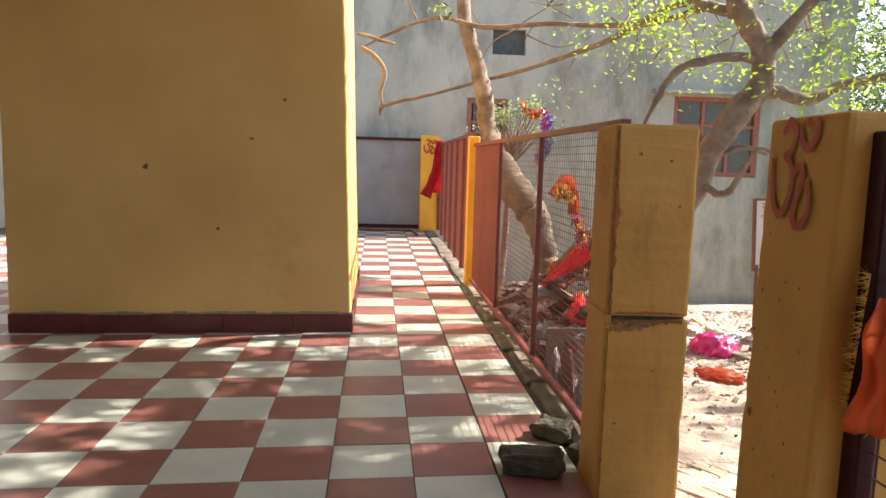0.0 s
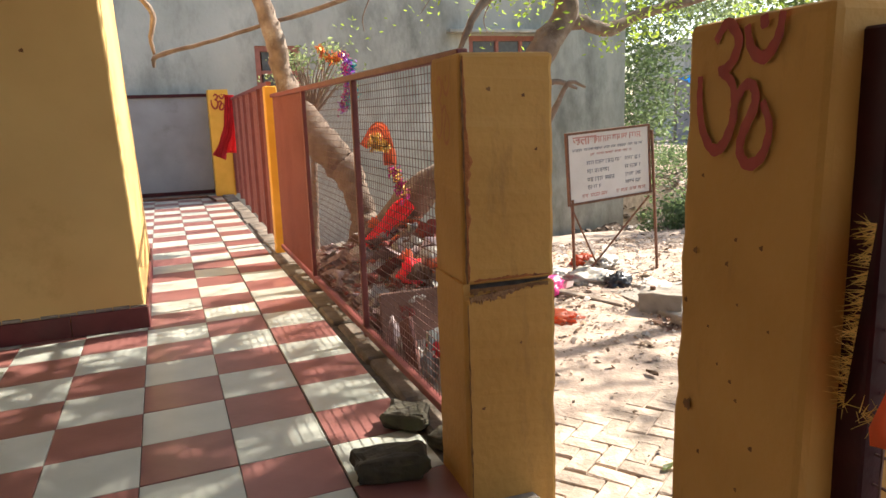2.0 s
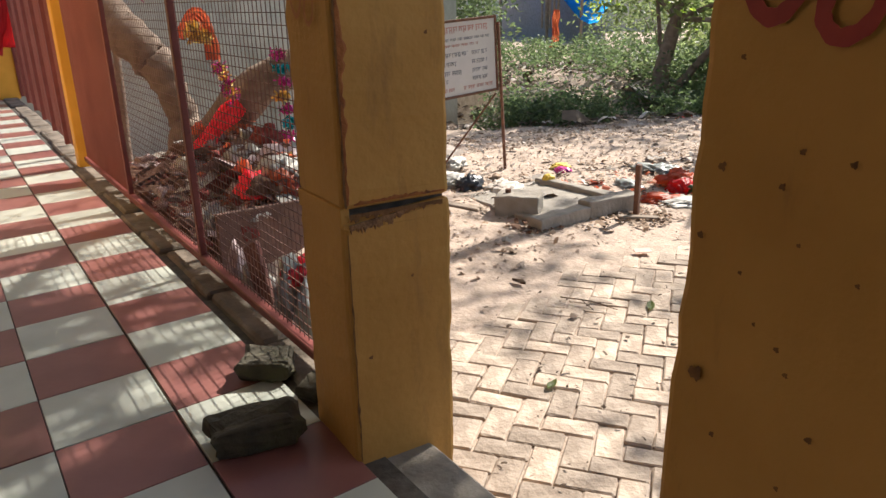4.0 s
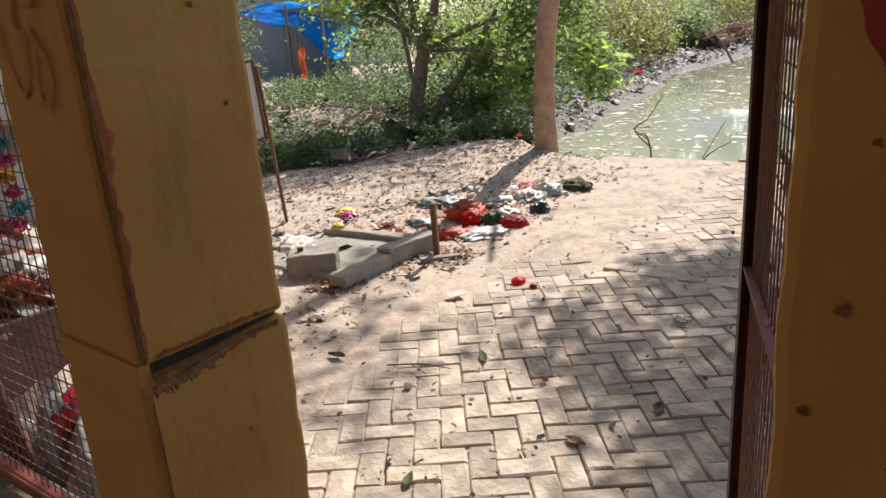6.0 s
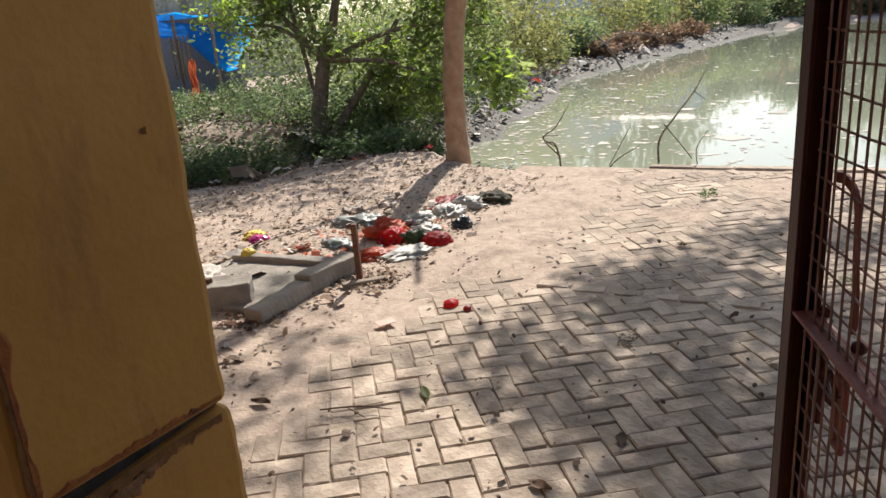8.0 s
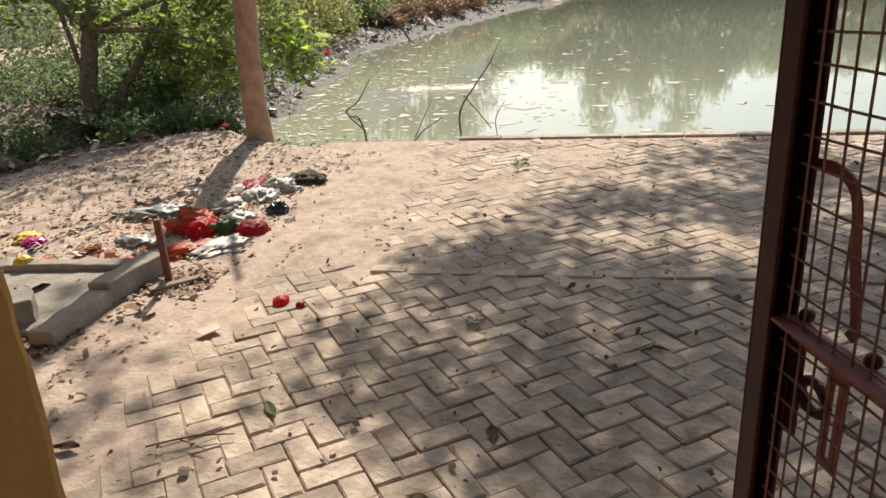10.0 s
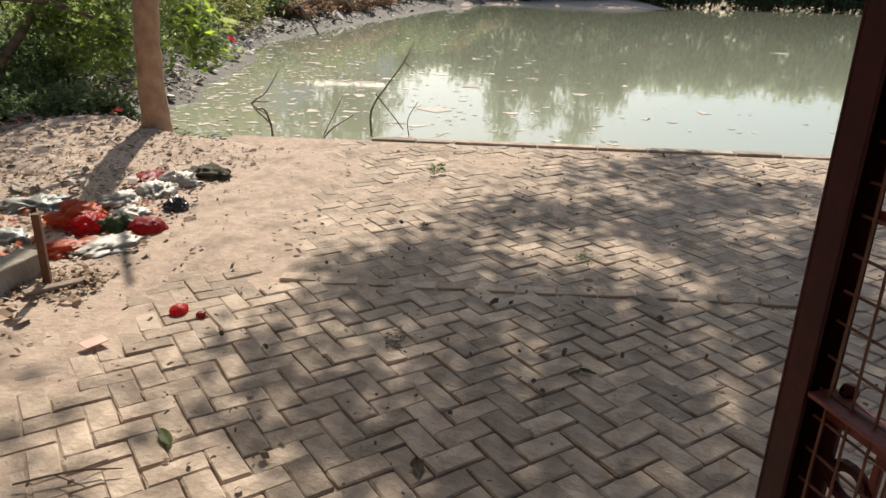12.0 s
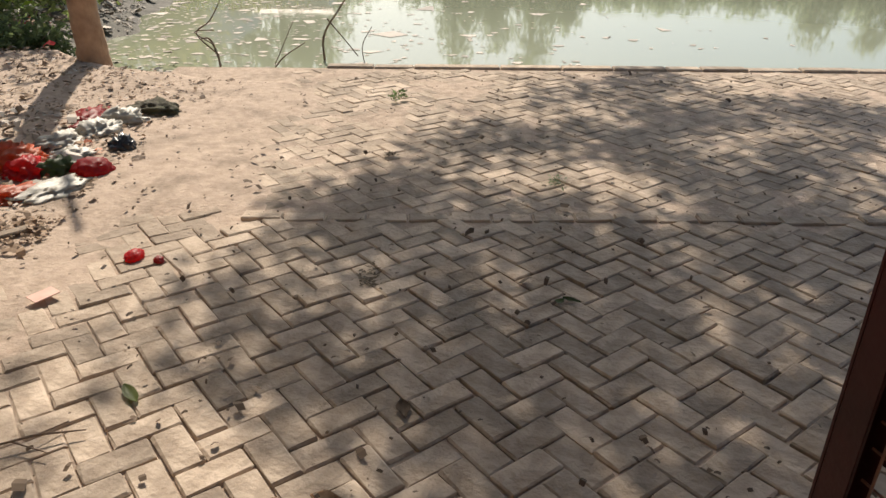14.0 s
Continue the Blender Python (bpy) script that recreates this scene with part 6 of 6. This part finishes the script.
for i in range(14):
    u = i / 13
    rows.append([tp.verts.new((19.6 + 1.6 * (1 - v / 9.0) + 0.12 * noise.noise((u * 5, v * 0.8, 2)), 22.2 - 5.3 * u, (2.55 - 0.5 * u) - (0.35 + 1.6 * u * (0.75 + 0.25 * math.sin(u * 9))) * (v / 9.0) + 0.1 * noise.noise((u * 6, v * 0.5, 9)))) for v in range(10)])
for a, b in zip(rows, rows[1:]):
    for k in range(9):
        tp.faces.new((a[k], a[k + 1], b[k + 1], b[k]))
bmesh.ops.solidify(tp, geom=tp.faces[:], thickness=0.01)
under(part("tarpaulin", tp, TARP, smooth=True), hut)
under(part("wall", box(20.6, 20.8, 17.6, 23.5, -0.6, 2.2), INKDARK), hut)
for y in (17.8, 19.6, 22.4):
    under(part("pole", tube([(19.7, y, -0.6), (19.7, y, 2.3)], 0.06, 7), WOODGREY), hut)
for n in range(5):
    under(part("lath", box(19.62, 19.66, 18.9 + n * 0.22, 18.98 + n * 0.22, 0.1, 1.6), WOODGREY), hut)
tagged(drape("orange_flag", [(16.0, 15.2, 0.85), (16.0, 15.25, 0.4), (16.0, 15.2, 0.05), (16.0, 15.3, -0.3)], 0.28, CLOTHORANGE, seed=13), "torn orange cloth hanging on a pole", "flag")
brick_house = tagged(empty("brick_house", 26, 27, -0.3), "grey unfinished house behind the trees", "house")
bpy.context.view_layer.update()
under(part("wall", box(26, 30, 22, 34, -0.5, 4.5), CEMENT), brick_house)
under(part("ledge", box(25.6, 26, 22, 34, 2.6, 2.8), CEMENT), brick_house)

# ---- things standing in the water ----
TW = [
    [[(9.75, 2.15, -1.1, 0.022), (9.72, 2.15, -0.7, 0.02), (9.8, 2.25, -0.45, 0.018), (9.75, 2.35, -0.42, 0.015)], [(9.74, 2.15, -0.62, 0.014), (9.7, 2.38, -0.36, 0.012), (9.7, 2.2, -0.2, 0.012), (9.75, 2.02, 0.1, 0.006)], [(9.76, 2.2, -0.5, 0.012), (9.7, 2.4, -0.34, 0.01), (9.74, 2.18, -0.32, 0.008)]],
    [[(10.0, 1.70, -1.1, 0.016), (10.1, 1.5, -0.75, 0.014), (10.3, 1.2, -0.55, 0.008)], [(10.05, 1.55, -0.78, 0.01), (10.4, 1.35, -0.3, 0.006)]],
    [[(10.95, 1.04, -1.1, 0.024), (10.95, 1.06, -0.6, 0.022), (10.98, 0.85, -0.25, 0.018), (11.0, 0.6, 0.1, 0.014), (11.0, 0.45, 0.4, 0.006)], [(10.96, 1.0, -0.35, 0.014), (10.96, 0.75, -0.65, 0.012), (10.98, 0.6, -0.85, 0.01)], [(11.0, 0.6, 0.1, 0.01), (11.0, 0.4, -0.05, 0.005)]],
    [[(10.8, 0.45, -1.1, 0.012), (10.8, 0.52, -0.7, 0.01), (10.8, 0.38, -0.42, 0.006)]],
    [[(29.5, 6.0, -1.0, 0.07), (30, 6.6, -0.2, 0.06), (30.5, 7.4, 0.5, 0.04)], [(30, 6.6, -0.2, 0.05), (30.5, 5.5, 0.1, 0.03)], [(29.5, 7.2, 0.0, 0.05), (30.2, 6.0, 0.45, 0.05), (30.5, 4.4, 0.2, 0.03)]],
]
for n, arms in enumerate(TW):
    b = bmesh.new()
    for k, a in enumerate(arms):
        limb(b, [(*q[:3], q[3] * 0.72) for q in a], 7, 5, 0.12, n * 7 + k)
    tagged(part("dead_branch", b, WOODGREY if n == 4 else BARK, smooth=True), "bare dead branch sticking out of the pond", "branch", group="branches in the pond")

rng = np.random.default_rng(17)
V, F = [], []
while len(F) < 2800:
    x = 8.0 + rng.exponential(9.0)
    y = shore_y(x) - rng.exponential(1.0 + 0.12 * x)
    if x - shore_x(y) < 0.1 or x > 70 or y < -20:
        continue
    s = rng.lognormal(-3.4, 0.6) * (1 + 0.02 * x)
    a = rng.uniform(0, 6.28, 5)
    a.sort()
    i = len(V)
    V += [(x + s * math.cos(t) * rng.uniform(0.6, 1.3), y + s * math.sin(t) * rng.uniform(0.6, 1.3), ZW + 0.006) for t in a]
    F.append(tuple(range(i, i + 5)))
tagged(raw("pond_scum", V, F, LITTERPALE), "floating pale scum and rubbish on the pond", "scum", kind="stuff")


def rim_debris(name, n, low, high, size, mat, seed, label):
    """Bent shards washed up between two offsets from the water's edge."""
    rg = np.random.default_rng(seed)
    V, F = [], []
    while len(F) < 2 * n:
        x = 8.3 + rg.exponential(13.0)
        if x > 75:
            continue
        y = shore_y(x) + rg.uniform(low, high) * (1 + 0.015 * x)
        s = size * rg.lognormal(0, 0.5) * (0.45 + 0.03 * x)
        z = max(ZW + 0.02, ground_z(x, y) + (0.05 if x < 13 else 0.12)) + 0.3 * s
        a = rg.uniform(0, 6.28)
        u = np.array([math.cos(a), math.sin(a), rg.uniform(-0.4, 0.4)]) * s
        v = np.array([-math.sin(a), math.cos(a), rg.uniform(-0.5, 0.5)]) * s * rg.uniform(0.3, 0.8)
        c, k = np.array([x, y, z]), np.array([0, 0, s * rg.uniform(0.2, 0.7)])
        i = len(V)
        V += [tuple(c - u - v), tuple(c - v + k), tuple(c + u - v * 0.6), tuple(c + u + v), tuple(c + v * 1.1 + k), tuple(c - u + v * 0.7)]
        F += [(i, i + 1, i + 4, i + 5), (i + 1, i + 2, i + 3, i + 4)]
    return tagged(raw(name, V, F, mat), label, "rubbish", kind="stuff")


rim_debris("bank_rubbish", 1900, -0.6, 1.5, 0.042, LITTERPALE, 51, "pale rubbish washed up along the pond bank")
rim_debris("bank_rubbish", 3400, -0.5, 2.0, 0.042, SILT, 52, "dark rotting debris along the pond bank")
rim_debris("bank_rubbish", 1500, -0.3, 2.2, 0.04, LITTER, 53, "brown leaf litter and sticks along the pond bank")
rim_debris("bank_rubbish", 90, -0.2, 1.4, 0.05, CLOTHRED, 54, "red cloth scraps washed up on the bank")

# ---- floor tiles ----
bt = box(-S / 2 + 0.0015, S / 2 - 0.0015, -S / 2 + 0.0015, S / 2 - 0.0015, -0.011, 0.0, 0.0015)
for v in bt.verts:
    v.co.y += 0.04 * v.co.x
proto = part("tile", bt, TILEWHITE)
me_w = proto.data
me_r = me_w.copy()
me_r.materials.clear()
me_r.materials.append(TILERED)
bpy.data.objects.remove(proto)
rest_w, rest_r = bmesh.new(), bmesh.new()
rt = random.Random(3)
for i in range(-16, 2):
    for j in range(-10, 31):
        x, y = (i + 0.5) * S, (j + 0.5) * S
        wide = 1.0
        if i == 1:
            x, wide = S + 0.006 + S * 0.5, 1.0
        y += 0.04 * x
        red = (i + j) % 2 == 0
        if i >= -8 and -7 <= j <= 22:
            ob = new("tile", me_r if red else me_w)
            ob.parent = floor
            ob.matrix_world = pose(x, y, rt.uniform(-0.001, 0.001), rt.uniform(-0.15, 0.15), rt.uniform(-0.15, 0.15), rt.choice((0, 180)))
        else:
            add_box(rest_r if red else rest_w, x - S / 2 + 0.0015, x + S / 2 - 0.0015, y - S / 2 + 0.0015, y + S / 2 - 0.0015, -0.011, 0.0)
for bm_, mt in ((rest_w, TILEWHITE), (rest_r, TILERED)):
    ob = part("far_tiles", bm_, mt, floor)
    ob["kind"] = "stuff"

# ---- herringbone paving ----
paving = tagged(part("pavement", box(0.90, 7.87, -9.0, 2.0, -0.6, Z0 - 0.016), SOIL), "dusty herringbone brick paving on the pond bank", "pavement", kind="structure")
BL, BW = 0.207, 0.1035
rb = random.Random(4)
bricks = []
for _ in range(6):
    bb = box(-BL / 2 + 0.0025, BL / 2 - 0.0025, -BW / 2 + 0.0025, BW / 2 - 0.0025, -0.07, 0.0, 0.006)
    for v in bb.verts:
        v.co.x += rb.uniform(-0.0035, 0.003) * math.copysign(1, v.co.x)
        v.co.y += rb.uniform(-0.0035, 0.003) * math.copysign(1, v.co.y)
        if v.co.z > -0.01:
            v.co.z += rb.uniform(-0.0025, 0.0015)
    proto = part("brick", bb, BRICKPAVE)
    bricks.append(proto.data)
    bpy.data.objects.remove(proto)
me_b = bricks[0]
BA = radians(-54)
ca, sa = math.cos(BA), math.sin(BA)
sv, sf = [], []
bases = [[tuple(v.co) for v in q.vertices] for q in bricks]
base = bases[0]
basef = [tuple(p.vertices) for p in me_b.polygons]
near = 0
for i in range(-110, 111):
    for j in range(-110, 111):
        k = (i - j) % 4
        if k == 0:
            u, v, rot = i + 1.0, j + 0.5, 0
        elif k == 3:
            u, v, rot = i + 0.5, j + 1.0, 90
        else:
            continue
        u, v = u * BW, v * BW
        x, y = 2.587 + ca * u - sa * v, 0.132 + sa * u + ca * v
        if not (0.96 < x < 7.78 and -8.9 < y < (2.1 if x < 4.3 else 1.6) + 0.3 * noise.noise((x * 1.7, 0, 0))):
            continue
        if abs(x - 4.24) < 0.09 and y < 0.6:
            continue
        wob = 0.012 * noise.noise((x * 2.2, y * 2.2, 1.0))
        sunk = (-0.010 if x > 4.3 else 0.0) - 0.016 * min(1.0, max(0.0, (y - 0.4) / 1.0))
        m = pose(x + rb.uniform(-0.004, 0.004), y + rb.uniform(-0.004, 0.004), Z0 + 0.7 * wob + sunk + rb.uniform(-0.005, 0.003), rb.uniform(-1.5, 1.5), rb.uniform(-1.5, 1.5), math.degrees(BA) + rot + rb.uniform(-2.2, 2.2) + rb.choice((0, 180)))
        if x < 3.45 and -1.6 < y < 1.0 and near < 300:
            near += 1
            ob = new("brick", rb.choice(bricks))
            ob.parent = paving
            ob.matrix_world = m
        else:
            n0 = len(sv)
            sv += [tuple(m @ Vector(c)) for c in rb.choice(bases)]
            sf += [tuple(n0 + q for q in f) for f in basef]
y = -6.0
while y < 0.55:
    m = pose(4.24 + rb.uniform(-0.006, 0.006) + 0.02 * noise.noise((y, 3, 0)), y, Z0 + rb.uniform(-0.008, 0.003), rb.uniform(-2, 2), rb.uniform(-1, 2), 90 + rb.uniform(-2, 2))
    n0 = len(sv)
    sv += [tuple(m @ Vector(c)) for c in base]
    sf += [tuple(n0 + q for q in f) for f in basef]
    y += BL + 0.006
ob = raw("far_bricks", sv, sf, BRICKPAVE, paving)
ob["kind"] = "stuff"
